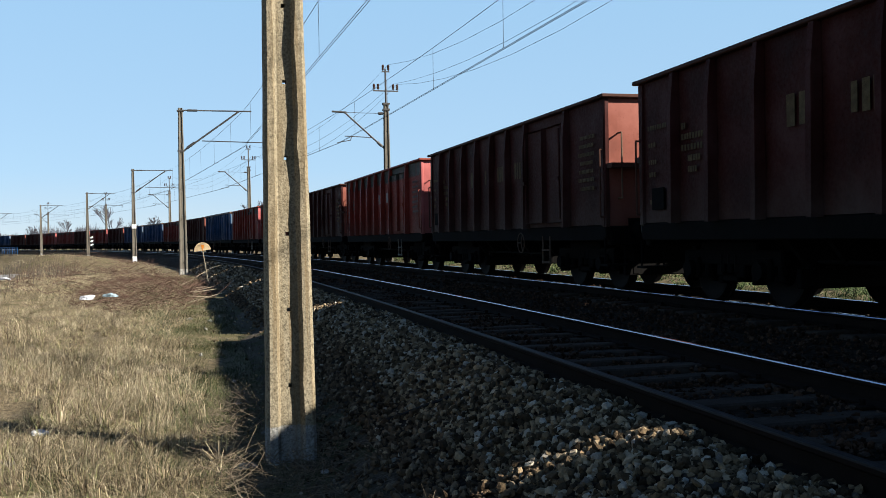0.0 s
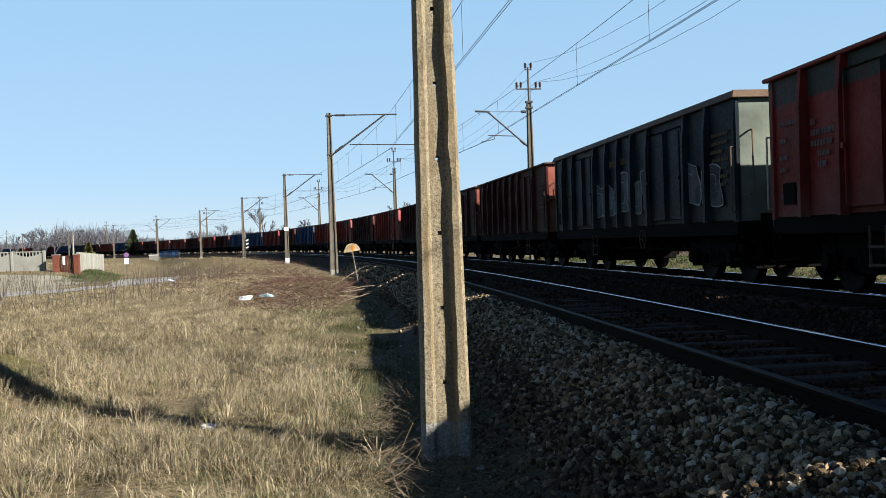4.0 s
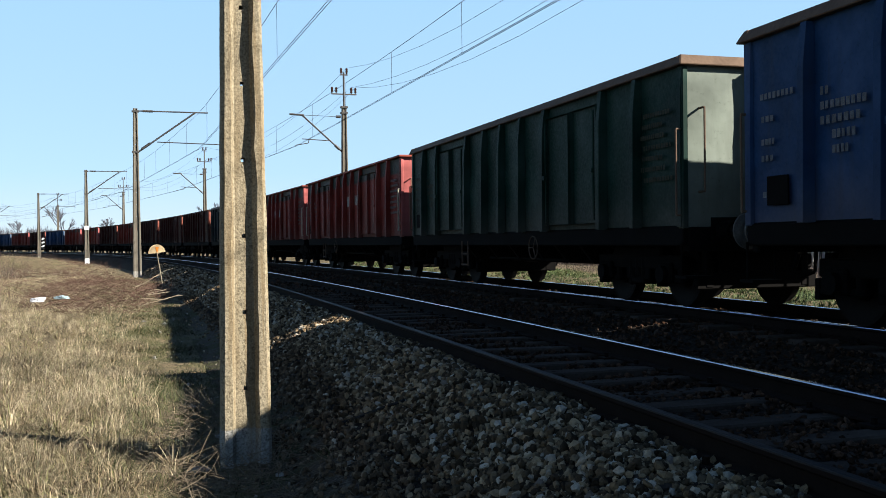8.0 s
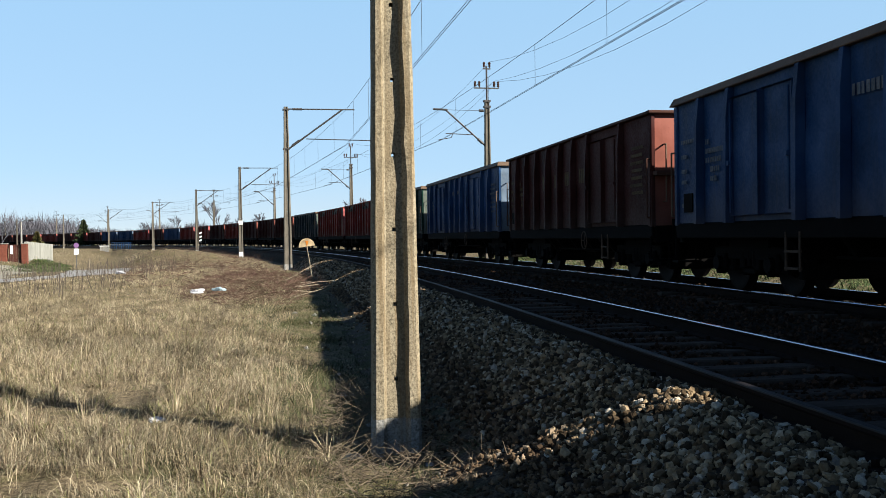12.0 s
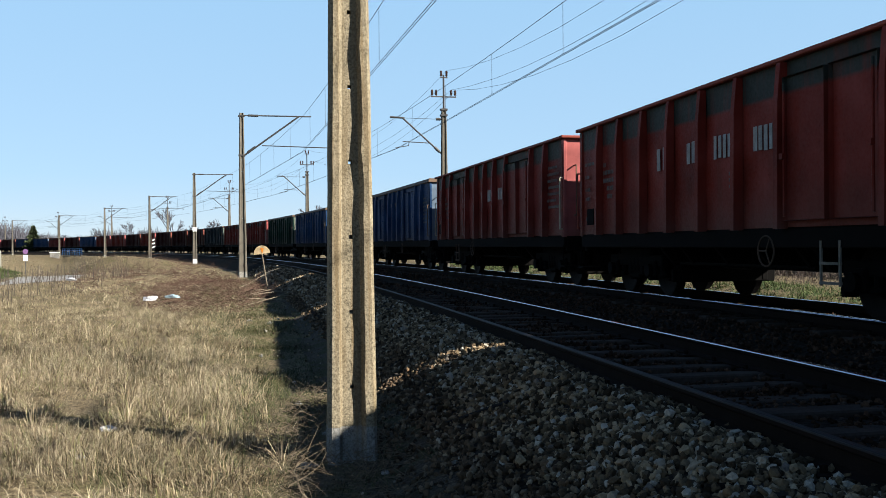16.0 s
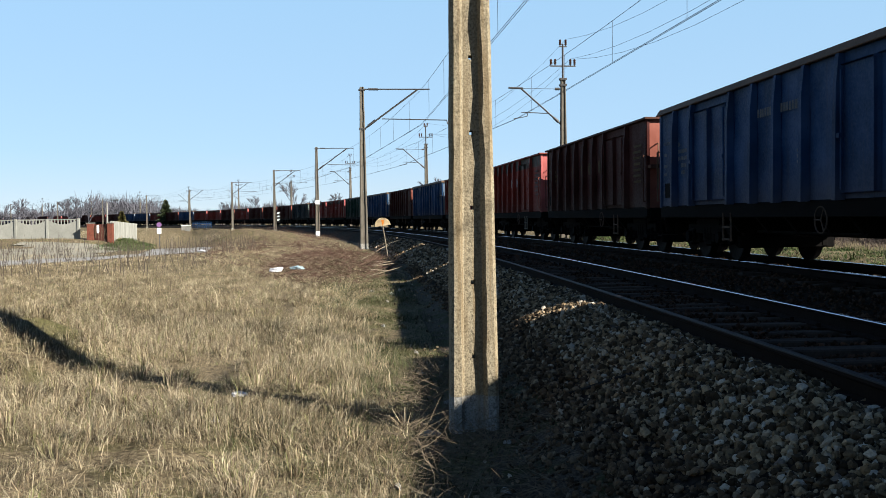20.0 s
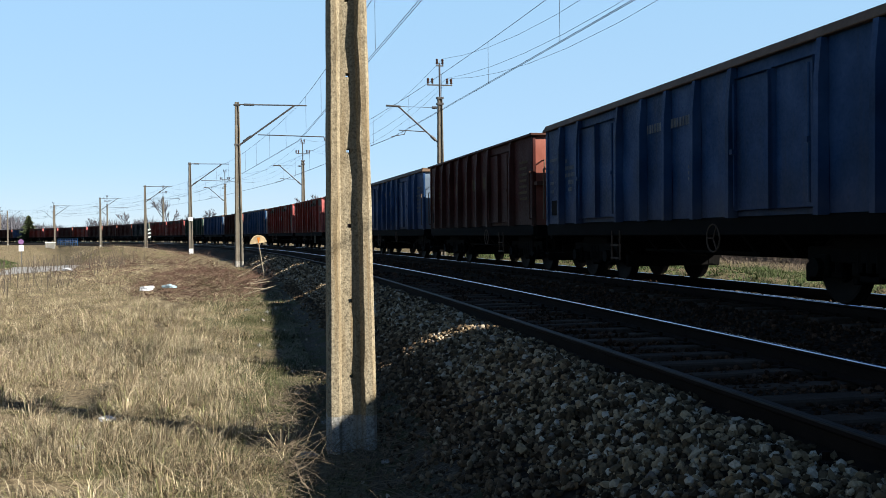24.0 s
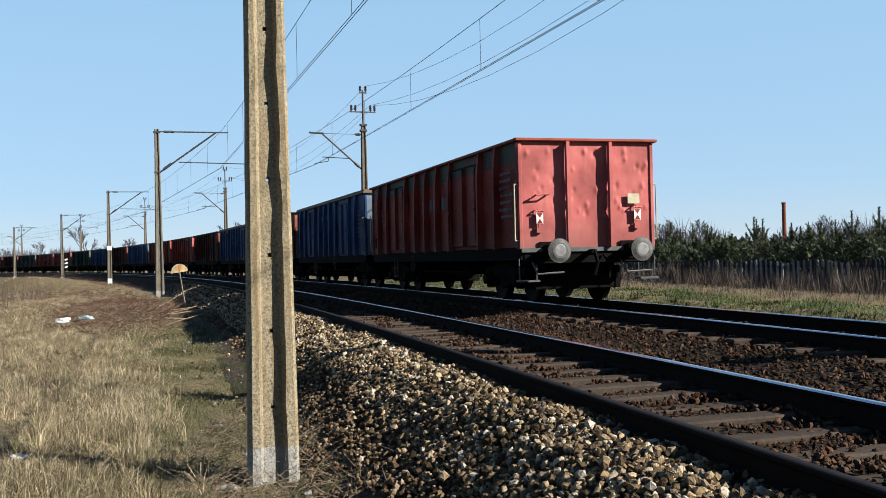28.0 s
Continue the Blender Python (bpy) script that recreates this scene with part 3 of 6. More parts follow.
# ---- the goods wagons ----
LONG = dict(body=12.95, ribs=[0.06, 1.15, 2.28, 4.42, 5.5, 6.48, 7.5, 8.6, 10.75, 11.8, 12.89], doors=[(2.36, 4.34), (8.68, 10.67)], bogie=4.5)
SHORT = dict(body=11.45, ribs=[0.06, 1.17, 2.2, 3.3, 4.4, 5.52, 6.62, 7.75, 9.87, 11.39], doors=[(7.83, 9.79)], bogie=3.9)
HW = 1.44            # half width of the body's sheets


def lathe(bm, prof, n):
    """A turned shape about the x axis from (x, radius) pairs."""
    rows = [[bm.verts.new((x, r * math.cos(k * math.tau / n), r * math.sin(k * math.tau / n))) for k in range(n)] for x, r in prof]
    for a, b in zip(rows, rows[1:]):
        for k in range(n):
            bm.faces.new((a[k], b[k], b[(k + 1) % n], a[(k + 1) % n]))
    bm.faces.new(rows[0])
    bm.faces.new(rows[-1][::-1])


def bogie(parent, y, under):
    b = empty("bogie")
    b.parent = parent
    b.location = (0, y, 0)
    for x in (-1.0, 1.0):
        bm = bmesh.new()
        box(bm, x - 0.06, x + 0.06, -1.25, 1.25, 0.52, 0.72, bevel=0.02)
        box(bm, x - 0.05, x + 0.05, -0.35, 0.35, 0.36, 0.56, bevel=0.02)
        for yy in (-0.9, 0.9):
            box(bm, x - 0.12, x + 0.12, yy - 0.16, yy + 0.16, 0.34, 0.62, bevel=0.03)
            tube(bm, (x * 1.12, yy, 0.46), (x * 1.2, yy, 0.46), 0.12, 10)
        for yy in (-0.18, 0.0, 0.18):
            tube(bm, (x, yy, 0.42), (x, yy, 0.66), 0.075, 8)
        for yy in (-0.9, 0.9):
            for dy in (-0.27, 0.27):
                tube(bm, (x, yy + dy, 0.4), (x, yy + dy, 0.62), 0.06, 8)
            box(bm, x - 0.05, x + 0.05, yy - 0.35, yy + 0.35, 0.33, 0.41, bevel=0.02)
        box(bm, x - 0.06, x + 0.06, -0.7, 0.7, 0.68, 0.86, bevel=0.03)
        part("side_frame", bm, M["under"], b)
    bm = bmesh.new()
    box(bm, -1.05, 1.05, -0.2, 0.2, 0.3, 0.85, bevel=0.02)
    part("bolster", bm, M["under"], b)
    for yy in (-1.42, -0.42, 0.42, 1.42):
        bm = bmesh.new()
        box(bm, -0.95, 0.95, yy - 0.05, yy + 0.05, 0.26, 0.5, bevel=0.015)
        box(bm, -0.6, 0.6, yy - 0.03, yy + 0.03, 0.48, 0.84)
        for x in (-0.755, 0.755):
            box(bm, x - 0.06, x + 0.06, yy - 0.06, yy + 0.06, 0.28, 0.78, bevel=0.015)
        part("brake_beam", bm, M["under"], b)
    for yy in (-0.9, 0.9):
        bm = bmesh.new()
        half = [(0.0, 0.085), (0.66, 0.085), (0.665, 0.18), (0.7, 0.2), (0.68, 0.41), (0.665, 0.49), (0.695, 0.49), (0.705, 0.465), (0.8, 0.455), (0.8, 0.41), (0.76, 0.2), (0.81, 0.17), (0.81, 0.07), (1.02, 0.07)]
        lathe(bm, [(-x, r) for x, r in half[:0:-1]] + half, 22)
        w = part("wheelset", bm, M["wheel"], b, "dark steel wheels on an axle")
        w.location = (0, yy, 0.46)
    return b


def sheet(bm, x, y0, y1, z0, z1, t=0.01, seed=0.0, dent=0.02, axis="x", step=0.35, pocks=0):
    """A dented steel sheet of some thickness."""
    n, m = max(2, round((y1 - y0) / step)), max(6, round((z1 - z0) / step))
    rng = random.Random(7)
    knocks = [(rng.uniform(y0 + 0.1, y1 - 0.1), z0 + (z1 - z0) * rng.uniform(0.3, 0.92), rng.uniform(0.025, 0.045), rng.choice((-1, -1, 1)) * rng.uniform(0.015, 0.035)) for _ in range(pocks)]
    rows = []
    for k in range(m + 1):
        z = z0 + (z1 - z0) * k / m
        row = []
        for i in range(n + 1):
            y = y0 + (y1 - y0) * i / n
            edge = min(1, 5 * min(i / n, 1 - i / n)) * min(1, 4 * min(k / m, 1 - k / m))
            d = dent * edge * (noise.noise((y * 1.7 + seed, z * 1.9, seed * 3.1)) + 0.3 * noise.noise((y * 6.1 + seed, z * 5.3, seed)))
            for ky, kz, kr, kd in knocks:
                q = ((y - ky) / kr) ** 2 + ((z - kz) / (kr * 1.7)) ** 2
                if q < 6:
                    d += kd * math.exp(-q)
            row.append(bm.verts.new((x + d, y, z) if axis == "x" else (y, x + d, z)))
        rows.append(row)
    # outer skin faces outwards; a second skin behind it gives the thickness
    out = 1 if (x > 0) == (axis == "x") else -1
    back = -t if x > 0 else t
    inner = [[bm.verts.new(v.co + (Vector((back, 0, 0)) if axis == "x" else Vector((0, back, 0)))) for v in row] for row in rows]
    for grid, way in ((rows, out), (inner, -out)):
        for k in range(m):
            for i in range(n):
                f = (grid[k][i], grid[k][i + 1], grid[k + 1][i + 1], grid[k + 1][i])
                bm.faces.new(f if way > 0 else f[::-1])


def goods_wagon(name, spec, paint, end, rim, label, tail=False, ledge="posts", marks=(), mark_paint="faded_white", under_gear=(3.0, 4.9), far=False):
    L = spec["body"]
    h = L / 2
    top = empty(name)
    tagged(top, label, "goods wagon", "wagons of the goods train")
    P, E = M[paint], M[end]
    rib_paint = M[paint + "_rib"] if paint in ("red", "bright_red") else P
    low = 3.19 if rim != "rim_tan" else 3.16       # underside of the rim
    # sides
    for sx in (-1, 1):
        bm = bmesh.new()
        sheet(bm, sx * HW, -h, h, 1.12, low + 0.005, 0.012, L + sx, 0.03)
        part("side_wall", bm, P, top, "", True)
        # Unseen sheet added behind the side to keep sunlight from leaking through.
        bm = bmesh.new()
        x0, x1 = sorted((sx * (HW - 0.085), sx * (HW - 0.06)))
        box(bm, x0, x1, -h + 0.1, h - 0.1, 1.11, low - 0.03)
        part("lining", bm, M["under"], top, "unseen inner sheet added to block sunlight through the wall")
        for q in spec["ribs"]:
            y = h - q
            bm = bmesh.new()
            # a pressed rib with sloping cheeks, deeper at the foot
            rows = []
            g = 1.0 if 0.1 < q < L - 0.1 else 0.3
            for z, d in ((1.1, 0.15 * g), (2.7, 0.135 * g), (low - 0.005, 0.09 * g)):
                rows.append([bm.verts.new((sx * (HW + o), y + w, z)) for o, w in ((0.004, -0.06), (d, -0.05), (d, 0.05), (0.004, 0.06))])
            for r0, r1 in zip(rows, rows[1:]):
                for i in range(4):
                    bm.faces.new((r0[i], r0[(i + 1) % 4], r1[(i + 1) % 4], r1[i]))
            bm.faces.new(rows[0][::-1])
            bm.faces.new(rows[-1])
            bmesh.ops.recalc_face_normals(bm, faces=bm.faces)
            part("rib", bm, rib_paint, top)
        for a, b in spec["doors"]:
            mid = (a + b) / 2
            for q0, q1 in ((a, mid - 0.015), (mid + 0.015, b)):
                bm = bmesh.new()
                x0, x1 = sorted((sx * (HW + 0.03), sx * (HW + 0.055)))
                y0, y1 = h - q1 + 0.03, h - q0 - 0.03
                box(bm, x0 if sx > 0 else sx * (HW + 0.105), sx * (HW + 0.105) if sx > 0 else x1, y0, y1, 1.2, 2.98)
                outer = [f for f in bm.faces if all(abs(v.co.x) > HW + 0.1 for v in f.verts)]
                bmesh.ops.inset_region(bm, faces=outer, thickness=0.13, depth=0.0)
                bmesh.ops.inset_region(bm, faces=outer, thickness=0.012, depth=-0.06)
                leaf = part("door", bm, P, top)
                if far:
                    continue
                bm = bmesh.new()
                ym = y0 + 0.06 if q0 > mid - 0.1 else y1 - 0.06
                xo = sx * (HW + 0.118)
                tube(bm, (xo, ym, 1.25), (xo, ym, 2.9), 0.02, 6)
                box(bm, min(xo, xo + sx * 0.05), max(xo, xo + sx * 0.05), ym - 0.035, ym + 0.035, 1.96, 2.03)
                part("latch", bm, P, leaf)
        bm = bmesh.new()
        x0, x1 = sorted((sx * (HW - 0.1), sx * (HW + 0.02)))
        box(bm, x0, x1, -h, h, 0.86, 1.11, bevel=0.015)
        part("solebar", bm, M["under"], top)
        bm = bmesh.new()
        x0, x1 = sorted((sx * (HW - 0.04), sx * (HW + 0.1)))
        vs = box(bm, x0, x1, -h - 0.03, h + 0.03, low, 3.25 if rim != "rim_tan" else 3.3)
        if rim == "rim_tan":
            for v in vs:
                if v.co.z > 3.2:
                    v.co.x, v.co.y = v.co.x - sx * (0.07 if abs(v.co.x) > HW else 0), v.co.y * (h - 0.12) / h
        bmesh.ops.bevel(bm, geom=list(bm.edges), offset=0.014, segments=1, affect="EDGES")
        part("rim", bm, M[rim], top)
    # ends
    for sy in (-1, 1):
        bm = bmesh.new()
        sheet(bm, sy * h, -HW, HW, 1.1, low + 0.005, 0.012, L * 2 + sy, 0.018 if tail and sy < 0 else 0.04, "y", 0.03 if tail and sy < 0 else 0.25, 46 if tail and sy < 0 else 0)
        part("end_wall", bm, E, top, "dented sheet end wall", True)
        # The same added light-blocking sheet behind the end wall.
        bm = bmesh.new()
        y0, y1 = sorted((sy * (h - 0.13), sy * (h - 0.1)))
        box(bm, -HW + 0.09, HW - 0.09, y0, y1, 1.11, low - 0.03)
        part("lining", bm, M["under"], top, "unseen inner sheet added to block sunlight through the wall")
        if ledge == "posts":
            for x in (-0.46, 0.46):
                bm = bmesh.new()
                y0, y1 = sorted((sy * (h + 0.01), sy * (h + 0.15)))
                box(bm, x - 0.008, x + 0.008, y0, y1, 1.1, low - 0.005)
                ya, yb = sorted((sy * (h + 0.15), sy * (h + 0.162)))
                box(bm, x - 0.034, x + 0.034, ya, yb, 1.1, low - 0.005)
                part("end_post", bm, E, top)
        elif ledge == "ledge":
            bm = bmesh.new()
            y0, y1 = sorted((sy * (h + 0.01), sy * (h + 0.24)))
            box(bm, -HW, HW, y0, y1, 2.04, 2.12)
            part("end_ledge", bm, M["rim_brown"], top)
        for sx in (-1, 1):
            bm = bmesh.new()
            y0, y1 = sorted((sy * (h - 0.1), sy * (h + 0.03)))
            x0, x1 = sorted((sx * (HW - 0.05), sx * (HW + 0.03)))
            box(bm, x0, x1, y0, y1, 1.08, low - 0.005, bevel=0.012)
            # Rear posts of red wagons share the ends' painted-in sunlight.
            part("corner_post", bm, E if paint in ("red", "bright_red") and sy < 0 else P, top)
        bm = bmesh.new()
        y0, y1 = sorted((sy * (h - 0.06), sy * (h + 0.1)))
        vs = box(bm, -HW - 0.1, HW + 0.1, y0, y1, low + 0.004, 3.255 if rim != "rim_tan" else 3.305)
        if rim == "rim_tan":
            for v in vs:
                if v.co.z > 3.2:
                    v.co.x, v.co.y = v.co.x * (HW - 0.06) / HW, v.co.y - sy * (0.1 if abs(v.co.y) > h else 0)
        bmesh.ops.bevel(bm, geom=list(bm.edges), offset=0.014, segments=1, affect="EDGES")
        part("rim", bm, M[rim], top)
        for x in (() if tail or far else (-1.22, 1.22)):
            bm = bmesh.new()
            path_tube(bm, [(x, sy * h, 2.62), (x, sy * (h + 0.14), 2.62), (x, sy * (h + 0.14), 1.55), (x, sy * h, 1.55)], 0.015, 6)
            part("end_rail", bm, M["rim_tan"], top)
        bm = bmesh.new()
        y0, y1 = sorted((sy * (h - 0.12), sy * (h + 0.02)))
        box(bm, -HW + 0.05, HW - 0.05, y0, y1, 0.78, 1.1, bevel=0.02)
        part("headstock", bm, M["under"], top)
        for x in (-0.875, 0.875):
            bm = bmesh.new()
            tube(bm, (x, sy * h, 1.04), (x, sy * (h + 0.3), 1.04), 0.14, 14)
            tube(bm, (x, sy * (h + 0.25), 1.04), (x, sy * (h + 0.58), 1.04), 0.1, 14)
            box(bm, x - 0.19, x + 0.19, min(sy * (h + 0.02), sy * (h + 0.05)), max(sy * (h + 0.02), sy * (h + 0.05)), 0.86, 1.22)
            bf = part("buffer", bm, M["under"], top)
            bm = bmesh.new()
            tube(bm, (x, sy * (h + 0.57), 1.04), (x, sy * (h + 0.6), 1.04), 0.235, 22)
            tube(bm, (x, sy * (h + 0.6), 1.04), (x, sy * (h + 0.63), 1.04), 0.225, 22, 0.15)
            head = part("buffer_head", bm, M["buffer"], bf, "round grey buffer plate")
            if tail and sy < 0:
                bm = bmesh.new()
                tube(bm, (x, sy * (h + 0.629), 1.04), (x, sy * (h + 0.634), 1.04), 0.125, 20, 0.11)
                part("worn_patch", bm, M["buffer_worn"], head, "bright rubbed middle of the buffer")
        bm = bmesh.new()
        tube(bm, (0, sy * h, 1.0), (0, sy * (h + 0.3), 1.0), 0.06, 8)
        path_tube(bm, [(0.0, sy * (h + 0.28), 1.02), (0.03, sy * (h + 0.36), 0.8), (-0.02, sy * (h + 0.3), 0.55)], 0.035, 6)
        path_tube(bm, [(0.3, sy * (h + 0.05), 0.95), (0.34, sy * (h + 0.28), 0.75), (0.3, sy * (h + 0.3), 0.5), (0.2, sy * (h + 0.12), 0.42)], 0.025, 6)
        part("coupling", bm, M["under"], top)
        # corner step and shunter's rail on both sides
        for sx in (() if far else (-1, 1)):
            bm = bmesh.new()
            x = sx * (HW + 0.1)
            y = sy * (h - 0.02)
            path_tube(bm, [(sx * HW, y, 2.35), (x, y, 2.35), (x, y, 1.25), (sx * HW, y, 1.25)], 0.016, 6)
            part("handrail", bm, M["cream"] if paint == "red" else M[rim], top, "pale painted grab rail")
            bm = bmesh.new()
            x0, x1 = sorted((sx * (HW - 0.35), sx * (HW + 0.05)))
            box(bm, x0, x1, y - 0.13, y + 0.13, 0.44, 0.475)
            for xx in (x0 + 0.02, x1 - 0.02):
                tube(bm, (xx, y, 0.46), (xx, y, 0.9), 0.016, 6)
            # Shaded steps take the near-black tone; sunlit tail steps stay bare steel.
            part("step", bm, M["bare_steel"] if tail and sy < 0 else M["under"], top)
    bm = bmesh.new()
    box(bm, -HW + 0.01, HW - 0.01, -h + 0.02, h - 0.02, 1.02, 1.1)
    part("floor", bm, M["under"], top)
    # brake gear, ladder and handwheel below the sills
    bm = bmesh.new()
    tube(bm, (-0.3, 0.9, 0.7), (-0.3, 1.7, 0.7), 0.2, 12)
    tube(bm, (0.35, -1.3, 0.7), (0.35, -0.2, 0.7), 0.17, 12)
    # fish-bellied centre sills
    for x in (-0.34, 0.34):
        prof = [(-h + 0.1, 1.02), (-h + 0.1, 0.76), (-spec["bogie"] + 1.3, 0.7), (-spec["bogie"] + 2.1, 0.52), (spec["bogie"] - 2.1, 0.52), (spec["bogie"] - 1.3, 0.7), (h - 0.1, 0.76), (h - 0.1, 1.02)]
        rows = [[bm.verts.new((x + d, y, z)) for y, z in prof] for d in (-0.02, 0.02)]
        bm.faces.new(rows[0])
        bm.faces.new(rows[1][::-1])
        for i in range(8):
            bm.faces.new((rows[0][i], rows[1][i], rows[1][(i + 1) % 8], rows[0][(i + 1) % 8]))
    tube(bm, (-1.0, -2.0, 0.6), (-1.0, 2.0, 0.6), 0.025, 6)
    part("brake_gear", bm, M["under"], top)
    for y in (() if far else (-spec["bogie"] + 1.6, -1.9, -0.9, 0.3, 1.5, spec["bogie"] - 1.6)):
        bm = bmesh.new()
        vs = box(bm, -HW + 0.06, HW - 0.06, y - 0.04, y + 0.04, 0.56, 1.03)
        for v in vs:
            if v.co.z < 0.7:
                v.co.x *= 0.72
        part("cross_bearer", bm, M["under"], top)
    for sx in (-1, 1):
        bm = bmesh.new()
        yl = -sx * (h - under_gear[0])
        x = sx * (HW + 0.02)
        for yy in (yl - 0.19, yl + 0.19):
            tube(bm, (x, yy, 0.42), (x, yy, 0.95), 0.02, 6)
        for zz in (0.45, 0.68):
            box(bm, x - 0.03, x + 0.03, yl - 0.19, yl + 0.19, zz - 0.012, zz + 0.02)
        part("ladder", bm, M["cream_ladder"] if paint == "bright_red" else M["ladder"], top, "steel step ladder")
        bm = bmesh.new()
        yw = -sx * (h - under_gear[1])
        n = 18
        hoops = [[bm.verts.new((x + 0.013 * math.cos(b), yw + (0.2 + 0.013 * math.sin(b)) * math.cos(k * math.tau / n), 0.82 + (0.2 + 0.013 * math.sin(b)) * math.sin(k * math.tau / n)))
                  for b in (0, 1.26, 2.51, 3.77, 5.03)] for k in range(n)]
        for k in range(n):
            for i in range(5):
                bm.faces.new((hoops[k][i], hoops[(k + 1) % n][i], hoops[(k + 1) % n][(i + 1) % 5], hoops[k][(i + 1) % 5]))
        for k in range(3):
            tube(bm, (x, yw, 0.82), (x, yw + 0.2 * math.cos(k * 2.094), 0.82 + 0.2 * math.sin(k * 2.094)), 0.011, 5)
        part("handwheel", bm, M["ladder"], top, "brake handwheel with three spokes")
    for sy in (-1, 1):
        bogie(top, sy * spec["bogie"], M["under"])
    # stencilled marks: worn letters and lines as plain bars
    rng = random.Random(len(label) + len(paint))

    def bars(name, q, z, w, hh, n):
        """A word or row of n upright bars, painted on the near side."""
        step = w / n
        bm = bmesh.new()
        for i in range(n):
            u0 = q + i * step
            u1 = u0 + step * rng.uniform(0.55, 0.78)
            lo, hi = z - hh / 2 * rng.uniform(0.9, 1.0), z + hh / 2 * rng.uniform(0.9, 1.0)
            box(bm, -HW - 0.037, -HW - 0.034, h - u1, h - u0, lo, hi)
            if hh > 0.1:
                part("painted_bar", bm, M[mark_paint], top)
                bm = bmesh.new()
        if hh > 0.1:
            bm.free()
        else:
            tagged(part(name, bm, M["row_white"] if mark_paint == "letter_white" else M[mark_paint], top), kind="stuff")

    for q0, q1, z, hh, n in marks:
        bars("painted_word", q0, z, q1 - q0, hh, n)
    if not far:
        for sx in (-1, 1):
            bm = bmesh.new()
            x0, x1 = sorted((sx * (HW + 0.03), sx * (HW + 0.05)))
            y = -sx * (h - 0.62)
            box(bm, x0, x1, y - 0.19, y + 0.19, 1.3, 1.62, bevel=0.006)
            part("card_holder", bm, M["under"], top, "dark sheet-metal card holder")
        # number rows, data boxes and the address rows at the trailing corner
        for k, (w, n) in enumerate(((0.15, 2), (0.7, 9), (0.62, 7), (0.36, 5), (0.26, 4))):
            bars("stencil_mark", 1.34 + (0.18 if k > 2 else 0), 2.42 - 0.15 * k, w, 0.085, n)
        for q, z, w, n in ((0.3, 2.5, 0.62, 8), (0.32, 2.25, 0.24, 3), (0.32, 2.0, 0.26, 4), (0.32, 1.82, 0.24, 3), (0.34, 1.42, 0.3, 3)):
            bars("stencil_mark", q, z, w, 0.07, n)
        for k in range(7):
            bars("stencil_mark", L - 0.98 - 0.04 * (k % 3), 2.62 - 0.145 * k, rng.uniform(0.5, 0.78), 0.065, 11)
        for k in range(3):
            bars("stencil_mark", spec["doors"][-1][0] - 1.5, 1.9 - 0.09 * k, 0.3, 0.05, 6)
    if paint == "navy":
        scrawl(top, h)
    if tail:
        tail_gear(top, h)
    return top


def scrawl(top, h):
    """Large sprayed shapes that overlap across the bays: dull grey fillings with pale outlines, no letters."""
    for k, (q, z, w, hh) in enumerate(((3.72, 1.85, 0.35, 0.7), (4.75, 1.78, 0.85, 1.15), (5.45, 1.75, 1.1, 1.0), (6.5, 1.88, 1.15, 1.25), (7.5, 1.75, 1.05, 1.0), (8.6, 1.86, 1.2, 1.2), (9.7, 1.76, 1.1, 1.05), (10.8, 1.84, 1.1, 1.15), (11.9, 1.75, 1.0, 0.95))):
        n = 40
        outline = []
        for i in range(n):
            a = i / n * math.tau
            r = 0.5 + 0.05 * math.sin(2 * a + k * 2.1) + 0.05 * math.sin(3 * a + k * 1.3)
            sq = 1 / max(abs(math.cos(a)), abs(math.sin(a))) ** 0.75
            outline.append((h - q - w * r * sq * math.cos(a), z + hh * r * sq * math.sin(a) * 0.72))
        off = 0.0004 * k
        bm = bmesh.new()
        rows = [[bm.verts.new((-HW - d - off, y, zz)) for y, zz in outline] for d in (0.0345, 0.033)]
        bm.faces.new(rows[0])
        for i in range(n):
            bm.faces.new((rows[0][i], rows[1][i], rows[1][(i + 1) % n], rows[0][(i + 1) % n]))
        part("sprayed_patch", bm, M["chalk_dark"], top, "dull grey sprayed patch")
        bm = bmesh.new()
        ring = [[bm.verts.new((-HW - 0.0365 - off, h - q + (y - h + q) * g, z + (zz - z) * g)) for y, zz in outline] for g in (0.95, 1.0, 0.5, 0.54)]
        for i in range(n):
            bm.faces.new((ring[0][i], ring[0][(i + 1) % n], ring[1][(i + 1) % n], ring[1][i]))
            if (i + 5 * k) % n < 24:
                bm.faces.new((ring[2][i], ring[2][(i + 1) % n], ring[3][(i + 1) % n], ring[3][i]))
        part("sprayed_outline", bm, M["chalk"], top, "chalky grey sprayed outline")


